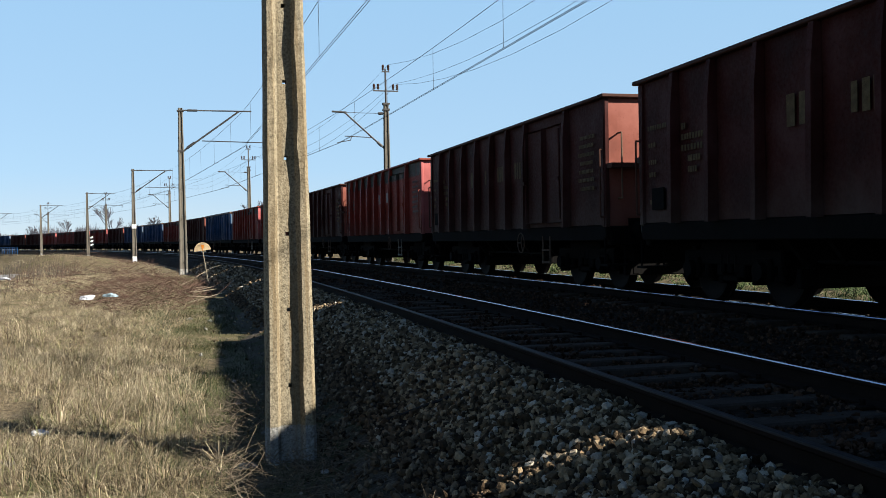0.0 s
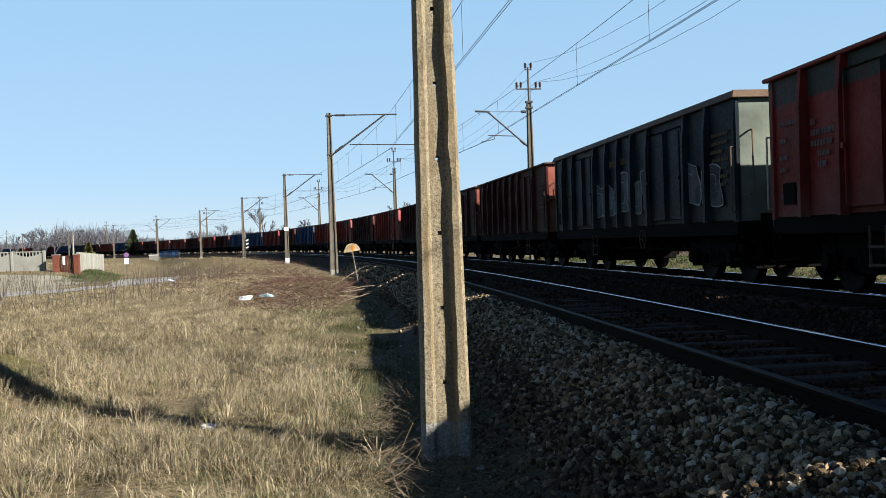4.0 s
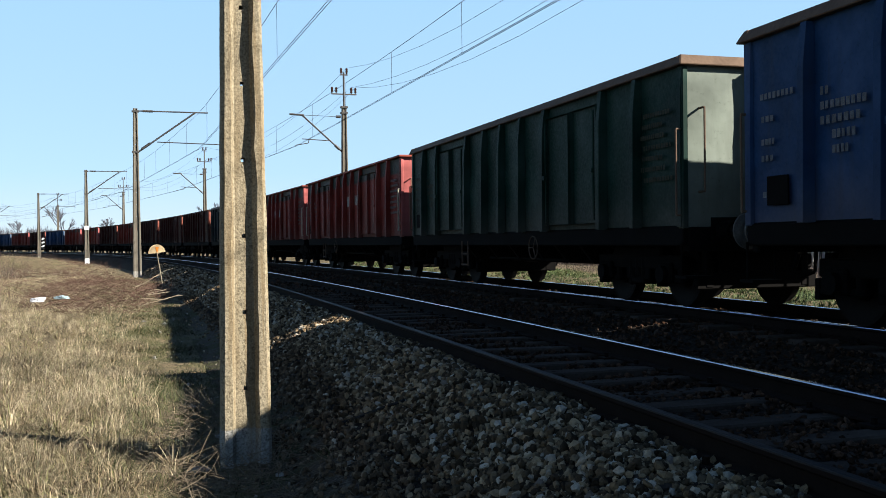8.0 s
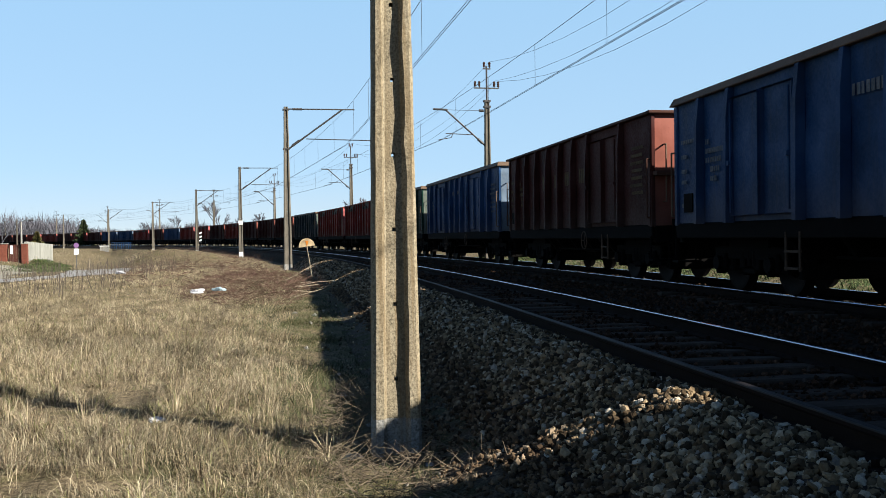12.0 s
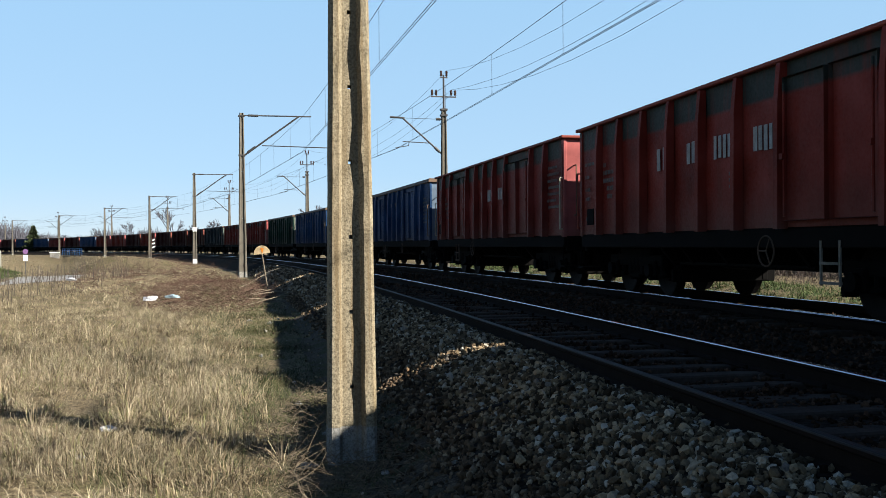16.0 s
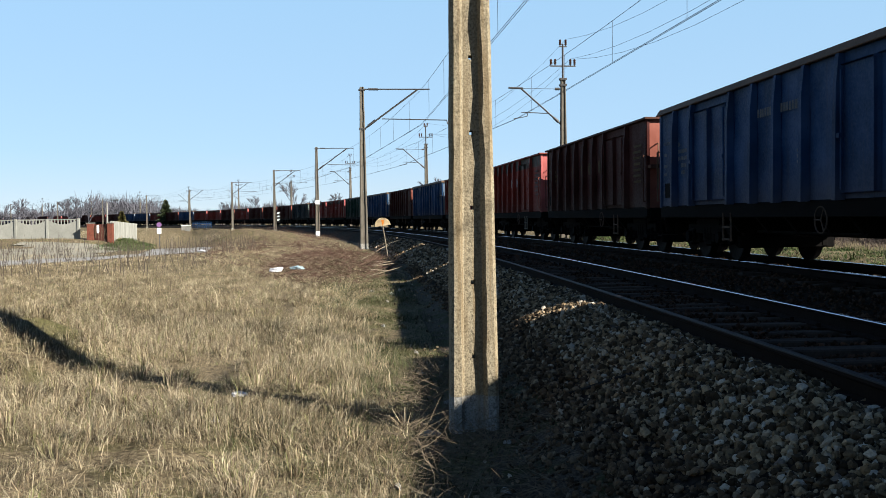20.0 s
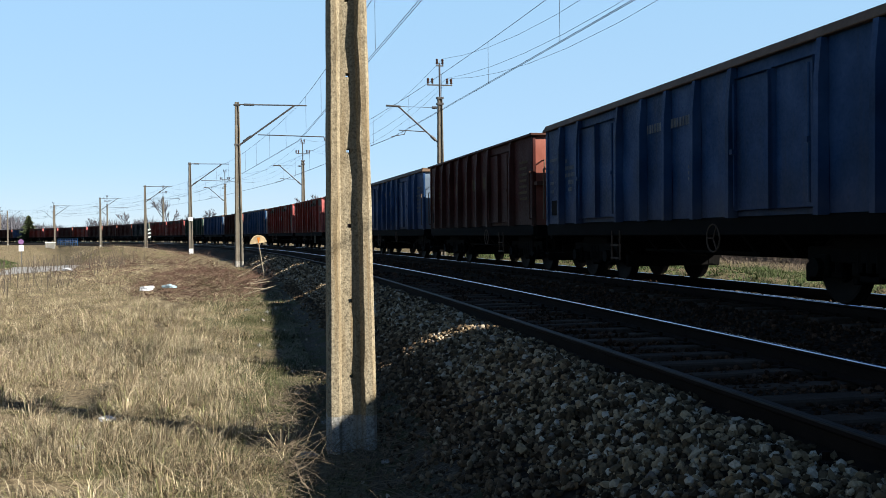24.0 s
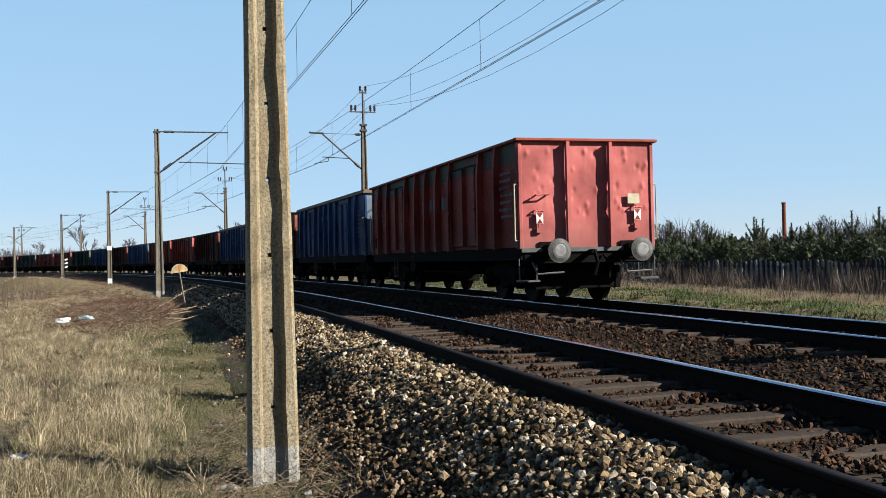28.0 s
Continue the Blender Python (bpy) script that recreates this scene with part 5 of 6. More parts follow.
def grasses():
    rng = np.random.default_rng(11)

    def off_line(a, b):
        s, lat = to_track(a, b)
        edge = -7.75 - 0.5 * smooth(-14, 0, s) + 0.35 * noise.noise((s * 0.4, 1.0, 5.0)) + 0.9 * smooth(8, 26, s)
        bare = 0.6 * noise.noise((a * 1.15, b * 1.15, 31.0)) + 0.5 * noise.noise((a * 3.1, b * 3.1, 3.0)) + 0.7 * noise.noise((a * 7.5, b * 7.5, 13.0))
        return lat < edge + 0.5 * rng.random() - 0.3 and bare > -0.13 + 0.2 * rng.random()

    def off_lane(a, b):
        return off_line(a, b) and min((a - q[0]) ** 2 + (b - q[1]) ** 2 for q in LANE_POINTS) > 4.2

    straw = "tangled dry straw-coloured grass"
    turf("dry_grass", rng, (-16.5, -7.2, -12.8, -4), 21000, 13, 0.13, 0.0019, 0.9, 0.05, M["straw"], straw, off_line)
    turf("matted_grass", rng, (-16.5, -7.2, -12.8, 0), 17000, 9, 0.22, 0.0021, 0.985, 0.07, M["straw"], "flattened mat of old bleached grass", off_line)
    turf("dry_grass", rng, (-20, -7.2, -4, 12), 22000, 12, 0.14, 0.0034, 0.92, 0.06, M["straw"], straw, off_line, True)
    turf("dry_grass", rng, (-30, -7, 12, 34), 20000, 11, 0.13, 0.006, 0.92, 0.12, M["straw"], straw, off_lane, True)
    turf("dry_grass", rng, (-48, -8, 34, 110), 18000, 8, 0.14, 0.01, 0.88, 0.25, M["straw"], straw, off_lane, True)
    turf("dry_grass", rng, (-62, -12, 108, 205), 9000, 6, 0.25, 0.018, 0.85, 0.5, M["straw"], straw, off_lane, True)
    turf("tall_dry_stalks", rng, (-17, -10.5, -6, 12), 620, 9, 0.3, 0.003, 0.5, 0.05, M["straw"], "taller tufts of bleached dry stalks", off_line)

    tussocks(np.random.default_rng(41), (-16.5, -7.6, -12.8, 4), 1100, 105, off_line)

    def shoulder(a, b):
        s, lat = to_track(a, b)
        return -9.2 < lat < -7.0 + 0.15 * noise.noise((s, 0, 0))

    turf("green_turf", rng, (-11, -6, -13, 4), 15000, 10, 0.09, 0.004, 0.9, 0.06, M["trodden"], "short trodden green and straw grass beside the ballast", shoulder, True)
    turf("green_turf", rng, (-11, -6, 4, 30), 7000, 8, 0.12, 0.006, 0.85, 0.09, M["trodden"], "short trodden green and straw grass beside the ballast", shoulder, True)

    def toe(a, b):
        s, lat = to_track(a, b)
        return -7.2 < lat < -6.25 and noise.noise((a * 2.1, b * 2.1, 8.0)) > 0.02 + 0.25 * (lat + 6.9)

    turf("green_turf", rng, (-9, -4.5, -13, 6), 6500, 9, 0.09, 0.004, 0.9, 0.05, M["trodden"], "sparse green grass growing at the foot of the ballast", toe, True)

    def bank(a, b):
        return a < -20.2 and min((a - q[0]) ** 2 + (b - q[1]) ** 2 for q in LANE_POINTS) > 6

    turf("green_turf", rng, (-25.2, -19.5, 43, 66), 11000, 8, 0.15, 0.012, 0.85, 0.2, M["green_grass"], "short green grass on the bank above the lane", bank, True)

    def verge(a, b):
        s, lat = to_track(a, b)
        return 3.2 < lat < 8.2 + 1.2 * noise.noise((s * 0.3, 0, 0))

    turf("green_turf", rng, (-2, 12, -16, 42), 26000, 8, 0.15, 0.011, 0.8, 0.1, M["green_grass"], "short green grass on the verge", verge, True)

    def weeds(a, b):
        s, lat = to_track(a, b)
        return 8.2 < lat < 12.8

    def tall(a, b):
        s, lat = to_track(a, b)
        return 11.4 + 0.5 * noise.noise((s * 0.7, 0, 0)) < lat < 12.9

    turf("tall_weeds", rng, (9, 14, -14, 45), 11000, 6, 0.6, 0.006, 0.3, 0.1, M["weed"], "tall dead purple-brown weeds along the fence", tall, True, 0.2)
    turf("dry_weeds", rng, (4, 16, -14, 45), 6500, 8, 0.26, 0.005, 0.35, 0.12, M["weed"], "dead brownish weeds before the fence", weeds, True, 0.2)


ballast()
sleepers()
chairs_and_plates()
grasses()

# ---- things beside the line ----
M["rust_sign"] = plain("faded_orange_sign", (0.2014, 0.1547, 0.09265), 0.7, 0, 0.4, 9)
M["twig"] = plain("dead_twigs", (0.07116, 0.0438, 0.03288), 0.9, 0, 0.4, 6, random=0)
M["far_stem"] = plain("grey_weed_stems", (0.03762, 0.03078, 0.02565), 0.9, 0, 0.4, 6, random=0)
M["pale_wood"] = plain("bleached_branch", (0.1318, 0.1088, 0.07752), 0.85, 0, 0.35, 6)
M["plastic"] = plain("white_plastic_film", (0.3078, 0.315, 0.3285), 0.4, 0, 0.12, 8)
M["blue_plastic"] = plain("pale_blue_plastic", (0.1938, 0.2712, 0.3034), 0.4, 0, 0.15, 8)
M["dull_sticks"] = plain("grey_brown_sticks", (0.095, 0.075, 0.052), 0.9, 0, 0.45, 6, random=0)
M["fence_grey"] = plain("fence_concrete", (0.1615, 0.1615, 0.1419), 0.9, 0, 0.2, 1.5, 0.3)
M["picket"] = plain("dark_picket_timber", (0.0205, 0.0228, 0.0274), 0.85, 0, 0.4, 5)
M["picket_pale"] = plain("pale_boards", (0.176, 0.18, 0.18), 0.8, 0, 0.2, 5)
M["brick"] = plain("red_brick", (0.1011, 0.03485, 0.02329), 0.85, 0, 0.35, 9)
M["gate_brown"] = plain("brown_gate_paint", (0.05423, 0.02133, 0.01632), 0.6, 0, 0.3, 6)
M["asphalt"] = plain("worn_lane_asphalt", (0.1911, 0.188, 0.1796), 0.9, 0, 0.3, 2)
M["dust"] = plain("pale_dusty_ground", (0.16, 0.15, 0.12), 0.95, 0, 0.35, 0.8, 0.4, 9.0)
M["rail_blue"] = plain("blue_railing_paint", (0.0137, 0.0547, 0.137), 0.5, 0, 0.3, 5)
M["violet"] = plain("faded_violet_sign", (0.1165, 0.06205, 0.1318), 0.5, 0, 0.2, 8)
M["bark"] = plain("grey_bark", (0.0502, 0.041, 0.0365), 0.95, 0, 0.4, 9)
M["needles"] = island_grass("pine_needles", [(0, (0.0171, 0.02601, 0.01233)), (0.5, (0.04104, 0.05607, 0.02394)), (0.85, (0.0684, 0.08208, 0.03762)), (1, (0.1026, 0.1026, 0.05472))], 0.6)
M["olive_leaves"] = island_grass("olive_foliage", [(0, (0.0323, 0.0323, 0.01037)), (0.5, (0.07106, 0.0646, 0.02065)), (1, (0.1096, 0.0901, 0.0323))], 0.7)
M["plaster"] = plain("pale_plaster", (0.3408, 0.3408, 0.3298), 0.85, 0, 0.12, 2)
M["tar"] = plain("dark_roofing", (0.0319, 0.0274, 0.0251), 0.85, 0, 0.3, 3)
M["black_paint"] = plain("black_paint", (0.00912, 0.00912, 0.01), 0.6, 0, 0.3, 6)


def track_sign():
    p = Vector((-7.36, 19.3, 0))
    z = ground_z(p.x, p.y)
    top = empty("track_sign", pose(p.x, p.y, z, 0, -7, 12))
    tagged(top, "weathered half-round orange and white board on a leaning thin post", "railway sign")
    H = 0.72 - z
    bm = bmesh.new()
    tube(bm, (0.05, 0, -0.1), (0, 0, H + 0.2), 0.022, 8)
    part("post", bm, M["pale_wood"], top, "thin rusty pale post")
    for name, a0, a1, mat in (("board", 0.0, math.pi, "rust_sign"), ("painted_sector", 1.15, 1.75, "orange")):
        bm = bmesh.new()
        r = 0.31 if name == "board" else 0.22
        y = -0.03 if name == "board" else -0.043
        n = 16
        front = [bm.verts.new((r * math.cos(a0 + (a1 - a0) * k / n), y - 0.006, H - 0.06 + r * math.sin(a0 + (a1 - a0) * k / n))) for k in range(n + 1)]
        back = [bm.verts.new(v.co + Vector((0, 0.012, 0))) for v in front]
        f0 = bm.verts.new((0, y - 0.006, H - 0.06))
        f1 = bm.verts.new((0, y + 0.006, H - 0.06))
        for k in range(n):
            bm.faces.new((f0, front[k], front[k + 1]))
            bm.faces.new((f1, back[k + 1], back[k]))
            bm.faces.new((front[k], back[k], back[k + 1], front[k + 1]))
        part(name, bm, M[mat], top)


def twig_lines(rng, n, area, zmax, lmin, lmax, r0, lift=0.02):
    """Crossed dead twigs as thin three-sided sticks."""
    vs, fs = [], []
    for k in range(n):
        x, y = rng.uniform(area[0], area[1]), rng.uniform(area[2], area[3])
        cx, cy = (area[0] + area[1]) / 2, (area[2] + area[3]) / 2
        q = math.hypot((x - cx) / (area[1] - area[0]) * 2, (y - cy) / (area[3] - area[2]) * 2)
        if q > 1:
            continue
        z = ground_z(x, y) + rng.random() * zmax * (1.05 - q) + lift
        a, e = rng.uniform(0, math.tau), rng.uniform(-0.15, 0.55)
        L = rng.uniform(lmin, lmax)
        p = Vector((x, y, z))
        d = Vector((math.cos(a) * math.cos(e), math.sin(a) * math.cos(e), math.sin(e)))
        r = r0 * rng.uniform(0.5, 1.3)
        for seg in range(3):
            d2 = (d + Vector((rng.gauss(0, 0.3), rng.gauss(0, 0.3), rng.gauss(0, 0.18)))).normalized()
            b = p + d2 * L / 3
            q0 = d2.to_track_quat("Z", "Y")
            i = len(vs)
            for c, rr in ((p, r), (b, r * 0.65)):
                vs += [c + q0 @ Vector((rr * math.cos(t), rr * math.sin(t), 0)) for t in (0, 2.09, 4.19)]
            for t in range(3):
                fs += [(i + t, i + (t + 1) % 3, i + 3 + (t + 1) % 3), (i + t, i + 3 + (t + 1) % 3, i + 3 + t)]
            p, d, r = b, d2, r * 0.65
    return np.array([tuple(v) for v in vs]), np.array(fs)


def brush():
    rng = random.Random(8)
    v, f = twig_lines(rng, 2600, (-11.6, -7.1, 6.5, 27), 0.36, 0.25, 0.95, 0.0075)
    fast_mesh("brush_pile", v, f, M["twig"], None, "heap of cut dark reddish twigs and thorny brush", "brush pile", "stuff")
    v, f = twig_lines(rng, 2200, (-8.0, -6.3, -13.8, -6.0), 0.07, 0.1, 0.4, 0.0042, 0.06)
    fast_mesh("dry_sticks", v, f, M["dull_sticks"], None, "dry sticks and stalks on the earth beside the ballast", "sticks", "stuff")
    v, f = twig_lines(rng, 500, (-16, -9, 16, 48), 0.25, 0.4, 1.2, 0.012)
    fast_mesh("dead_weeds", v, f, M["twig"], None, "scattered dead brown weed stems", "weeds", "stuff")
    v, f = twig_lines(rng, 1300, (-23, -9.5, 46, 84), 0.3, 0.3, 1.0, 0.011)
    fast_mesh("dead_weeds", v, f, M["twig"], None, "scattered dead brown weed stems on the ridge", "weeds", "stuff")
    vs, fs = [], []
    for k in range(1100):
        x, y = rng.uniform(-30, -13.5), rng.uniform(10, 44)
        z, L = ground_z(x, y), rng.uniform(0.25, 0.95)
        lean = (rng.gauss(0, 0.16), rng.gauss(0, 0.16))
        i = len(vs)
        for u, r in ((0, 0.009), (1, 0.005)):
            vs += [(x + lean[0] * L * u + r * c, y + lean[1] * L * u + r * d, z + L * u) for c, d in ((1, 0), (-0.5, 0.87), (-0.5, -0.87))]
        for t in range(3):
            fs += [(i + t, i + (t + 1) % 3, i + 3 + (t + 1) % 3), (i + t, i + 3 + (t + 1) % 3, i + 3 + t)]
    fast_mesh("weed_stems", np.array(vs), np.array(fs), M["far_stem"], None, "thin dark upright weed stems", "weeds", "stuff")
    # longer bleached branches that stick out towards the track
    for k, (x, y, a, L, e) in enumerate(((-8.0, 15, 35, 3.4, 3), (-7.9, 13.4, 28, 3.0, 5), (-8.1, 11.8, 22, 2.6, 2), (-7.8, 17.2, 40, 3.2, 8), (-8.4, 19.5, 55, 2.8, 12), (-8.2, 10.4, 30, 2.4, 4))):
        bm = bmesh.new()
        p = Vector((x, y, ground_z(x, y) + 0.12))
        pts = [p + Vector((math.cos(radians(a)) * L * u, math.sin(radians(a)) * L * u, L * u * math.sin(radians(e)) + 0.08 * math.sin(5 * u + k))) for u in (0, 0.25, 0.5, 0.75, 1)]
        for i in range(4):
            tube(bm, pts[i], pts[i + 1], 0.017 * (1 - 0.2 * i), 6, 0.017 * (0.8 - 0.2 * i))
        tube(bm, pts[2], pts[2] + Vector((0.35, 0.3, 0.12)), 0.012, 5, 0.005)
        tagged(part("branch", bm, M["pale_wood"]), "bleached bare branch sticking out of the brush", "branch", "branches at the brush pile")


def crumpled(name, x, y, r, material, label, category, h=0.6):
    bm = bmesh.new()
    bmesh.ops.create_icosphere(bm, subdivisions=3, radius=r)
    for v in bm.verts:
        q = v.co * (2.2 / r)
        d = 0.65 + 0.55 * noise.noise(q * 0.5 + Vector((x, y, 0))) + 0.3 * abs(noise.noise(q * 1.4))
        v.co = Vector((v.co.x * d * 1.25, v.co.y * d, max(-0.1 * r, v.co.z * d * h)))
    ob = part(name, bm, material)
    ob.location = (x, y, ground_z(x, y) + 0.1 * r + (0.15 if r > 0.15 else 0.0))
    return tagged(ob, label, category)


def litter():
    crumpled("plastic_bag", -10.72, 10.2, 0.2, M["plastic"], "crumpled white plastic bag lying in the grass", "plastic bag")
    crumpled("plastic_bag", -10.2, 11.3, 0.19, M["blue_plastic"], "crumpled pale blue plastic bag lying in the grass", "plastic bag")
    crumpled("paper_scrap", -9.48, -9.78, 0.065, M["plastic"], "small scrap of white paper in dry grass", "litter")
    crumpled("foil_scrap", -9.41, -8.58, 0.08, M["plastic"], "grey-white scrap of foil in the shadowed grass", "litter")
    crumpled("paper_scrap", -15.2, 25, 0.2, M["plastic"], "white scrap of film caught on the slope", "litter")
    rng = random.Random(4)
    spots = [(-7.67, -10.08, 0.09), (-7.10, -10.44, 0.05), (-7.69, -12.14, 0.1), (-7.33, -11.77, 0.06), (-7.60, -7.01, 0.06), (-7.91, -1.87, 0.05), (-7.77, 2.16, 0.06), (-7.62, 4.56, 0.07), (-8.05, 5.24, 0.06), (-7.56, -5.27, 0.05), (-7.42, -8.75, 0.05), (-8.01, -11.50, 0.05), (-7.51, -12.59, 0.06), (-7.88, -12.87, 0.05)]
    for x, y, r in spots:
        crumpled("pale_stone", x, y, r, M["concrete_pale"], "pale lump of broken concrete on the ground", "stone", 0.8).rotation_euler = (rng.random(), rng.random(), rng.random() * 6)
    bm = bmesh.new()
    way = [Vector(q) for q in ((-7.05, -8.8, -0.8), (-6.85, -9.2, -0.75), (-6.6, -9.6, -0.65), (-6.35, -9.95, -0.49), (-6.1, -10.3, -0.33))]
    pts = [a.lerp(b, k / 4) + Vector((0.02 * math.sin(3 * k), 0, 0)) for a, b in zip(way, way[1:]) for k in range(4)] + [way[-1]]
    path_tube(bm, pts, 0.016, 6)
    tagged(part("cable", bm, M["black_paint"]), "black cable lying over the stones beside the mast", "cable")


def plates_on_masts():
    """White plate on the second mast, ringed marker on the third."""
    m = masts[2]
    z0 = m.matrix_world.translation.z
    bm = bmesh.new()
    box(bm, -0.2, 0.2, -0.2, -0.17, 2.55 - z0 - 0.19, 2.55 - z0 + 0.19)
    part("number_plate", bm, M["white"], m, "plain white enamel plate")
    bm = bmesh.new()
    box(bm, -0.19, 0.19, -0.19, 0.19, -0.02, 0.5)
    part("white_base", bm, M["white"], m, "whitewashed foot")
    m = masts[3]
    z0 = m.matrix_world.translation.z
    for k in range(6):
        bm = bmesh.new()
        z = 1.9 - z0 - 0.24 * k
        box(bm, 0.26, 0.66, -0.22, -0.18, z - 0.09, z + 0.07, m=Matrix.Translation((0.46, 0, z)) @ Matrix.Rotation(radians(24 if k % 2 else -24), 4, "Y") @ Matrix.Translation((-0.46, 0, -z)))
        part("stripe_board", bm, M["white"] if k % 2 == 0 else M["black_paint"], m)


def pine(seed, H):
    rng = random.Random(seed)
    nr = np.random.default_rng(seed)
    top = empty("young_pine")
    bm = bmesh.new()
    tube(bm, (0, 0, -0.1), (0, 0, H), 0.05, 7, 0.018)
    part("trunk", bm, M["bark"], top)
    P, D, Ls = [], [], []

    def shoot(p, d, n, L, spread):
        """Needles all along a twig from p by the way d."""
        for k in range(n):
            q = (k + rng.random()) / n
            P.append((p[0] + d[0] * q, p[1] + d[1] * q, p[2] + d[2] * q))
            D.append((d[0] * spread, d[1] * spread, d[2] * spread + 0.25))
            Ls.append(L)

    # whorls of upturned boughs make the bush; above it stand the leader and its ring of bare shoots
    bush = 1.3 + 0.08 * H
    z = 0.15
    while z < bush:
        u = z / bush
        reach = (0.35 + 0.75 * (1 - u) ** 0.7) * rng.uniform(0.8, 1.15)
        for b in range(8):
            a = rng.uniform(0, math.tau)
            shoot((math.cos(a) * 0.1, math.sin(a) * 0.1, z), (math.cos(a) * reach, math.sin(a) * reach, reach * (0.45 + 0.5 * u)), int(24 * reach) + 5, 0.17, 0.4)
        z += 0.2
    shoot((0, 0, bush - 0.2), (0, 0, H - bush + 0.2), 70, 0.1, 0.6)
    for ring in (bush, bush + 0.28 * (H - bush)):
        for b in range(5):
            a = rng.uniform(0, math.tau)
            h2 = rng.uniform(0.3, 0.5) * (H - bush) + 0.08
            shoot((0, 0, ring), (math.cos(a) * h2 * 0.45, math.sin(a) * h2 * 0.45, h2), 26, 0.09, 0.6)
    P, D, Ls = np.array(P), np.array(D), np.array(Ls)
    P = np.repeat(P, 4, 0)
    D = np.repeat(D, 4, 0) + nr.normal(0, 0.5, (len(P), 3))
    D /= np.linalg.norm(D, axis=1)[:, None]
    L = np.repeat(Ls, 4)[:, None] * nr.uniform(0.6, 1.2, (len(P), 1))
    W = np.cross(D, nr.normal(size=D.shape))
    W = W / np.linalg.norm(W, axis=1)[:, None] * 0.02
    v = np.stack([P - W, P + W, P + D * L], 1).reshape(-1, 3)
    f = np.arange(len(v)).reshape(-1, 3)
    fast_mesh("crown", v, f, M["needles"], top, "dark green needles with bare upright shoots")
    return tagged(top, "young dark green pine with upright leading shoots", "pine tree", "young pines behind the fence")


def pines():
    rng = random.Random(21)
    forms = [pine(k, h) for k, h in enumerate((2.0, 2.2, 2.45, 2.1, 2.8))]
    spots = []
    for row, lat in enumerate((14.2, 15.9, 17.8, 20.0)):
        s = -14 + row * 0.6
        while s < 40:
            spots.append((s + rng.uniform(-0.4, 0.4), lat + rng.uniform(-0.5, 0.5)))
            s += rng.uniform(0.9, 1.4) if row < 2 else rng.uniform(1.6, 2.6)
    for k, (s, lat) in enumerate(spots):
        p = on_track(s, lat)
        m = pose(p.x, p.y, ground_z(p.x, p.y) - 0.1 + rng.uniform(-0.35, 0.05), 0, 0, rng.uniform(0, 360))
        if k < 5:
            forms[k].matrix_world = m
        else:
            copy_thing(forms[k % 5], m)


def picket_fence():
    top = empty("picket_fence")
    tagged(top, "low dark picket fence with pale boards showing through", "fence")
    rng = random.Random(9)
    bm = bmesh.new()
    h = 1.05
    for z in (0.25, 0.8):
        sweep(bm, [(13.05, -0.45 + z), (13.11, -0.45 + z), (13.11, -0.37 + z), (13.05, -0.37 + z)], stations(-14, 44, 1.0))
    part("rail", bm, M["picket"], top)

    def board(w, hh):
        b = bmesh.new()
        vs = [(-w / 2, 0), (w / 2, 0), (w / 2, hh - 0.05), (0, hh), (-w / 2, hh - 0.05)]
        f0 = [b.verts.new((x, 0, z)) for x, z in vs]
        f1 = [b.verts.new((x, 0.02, z)) for x, z in vs]
        b.faces.new(f0)
        b.faces.new(f1[::-1])
        for i in range(5):
            b.faces.new((f0[i], f1[i], f1[(i + 1) % 5], f0[(i + 1) % 5]))
        me = bpy.data.meshes.new("picket")
        b.to_mesh(me)
        b.free()
        return me

    dark, pale = board(0.1, h), board(0.11, h)
    dark.materials.append(M["picket"])
    pale.materials.append(M["picket_pale"])
    s = -13.5
    k = 0
    while s < 31 and k < 295:
        p = on_track(s, 13.02)
        light = noise.noise((s * 0.35, 0, 2.0)) > -0.1 and k % 2 == 0
        arch = 0.14 * abs(math.sin(s * 1.1)) - 0.1
        ob = new("picket", pale if light else dark)
        ob.parent = top
        ob.matrix_world = pose(p.x, p.y, -0.46 + arch, rng.uniform(-2, 2), rng.uniform(-2, 2), heading(s) + 90)
        s += 0.15
        k += 1


def bare_tree(seed, H):
    rng = random.Random(seed)
    vs, fs = [], []

    def limb(p, d, L, r, depth):
        q0 = d.to_track_quat("Z", "Y")
        b = p + d * L
        i = len(vs)
        for c, rr in ((p, r), (b, r * 0.62)):
            vs.extend(c + q0 @ Vector((rr * math.cos(t), rr * math.sin(t), 0)) for t in (0, 1.57, 3.14, 4.71))
        for t in range(4):
            u = (t + 1) % 4
            fs.extend([(i + t, i + u, i + 4 + u), (i + t, i + 4 + u, i + 4 + t)])
        if depth == 0:
            return
        for k in range(3 if depth > 1 else 4):
            a, tilt = rng.uniform(0, math.tau), rng.uniform(0.25, 0.8)
            nd = (d + Vector((math.cos(a), math.sin(a), 0.25)) * tilt).normalized()
            limb(p.lerp(b, rng.uniform(0.55, 1.0)), nd, L * rng.uniform(0.55, 0.78), r * 0.7, depth - 1)

    limb(Vector((0, 0, -0.2)), Vector((0.03, 0, 1)).normalized(), H * 0.34, H * 0.016, 5)
    return np.array([tuple(v) for v in vs]), np.array(fs)


M["far_bark"] = plain("grey_brown_twigs", (0.06248, 0.06145, 0.07049), 0.95, 0, 0.3, 3, random=0.1)


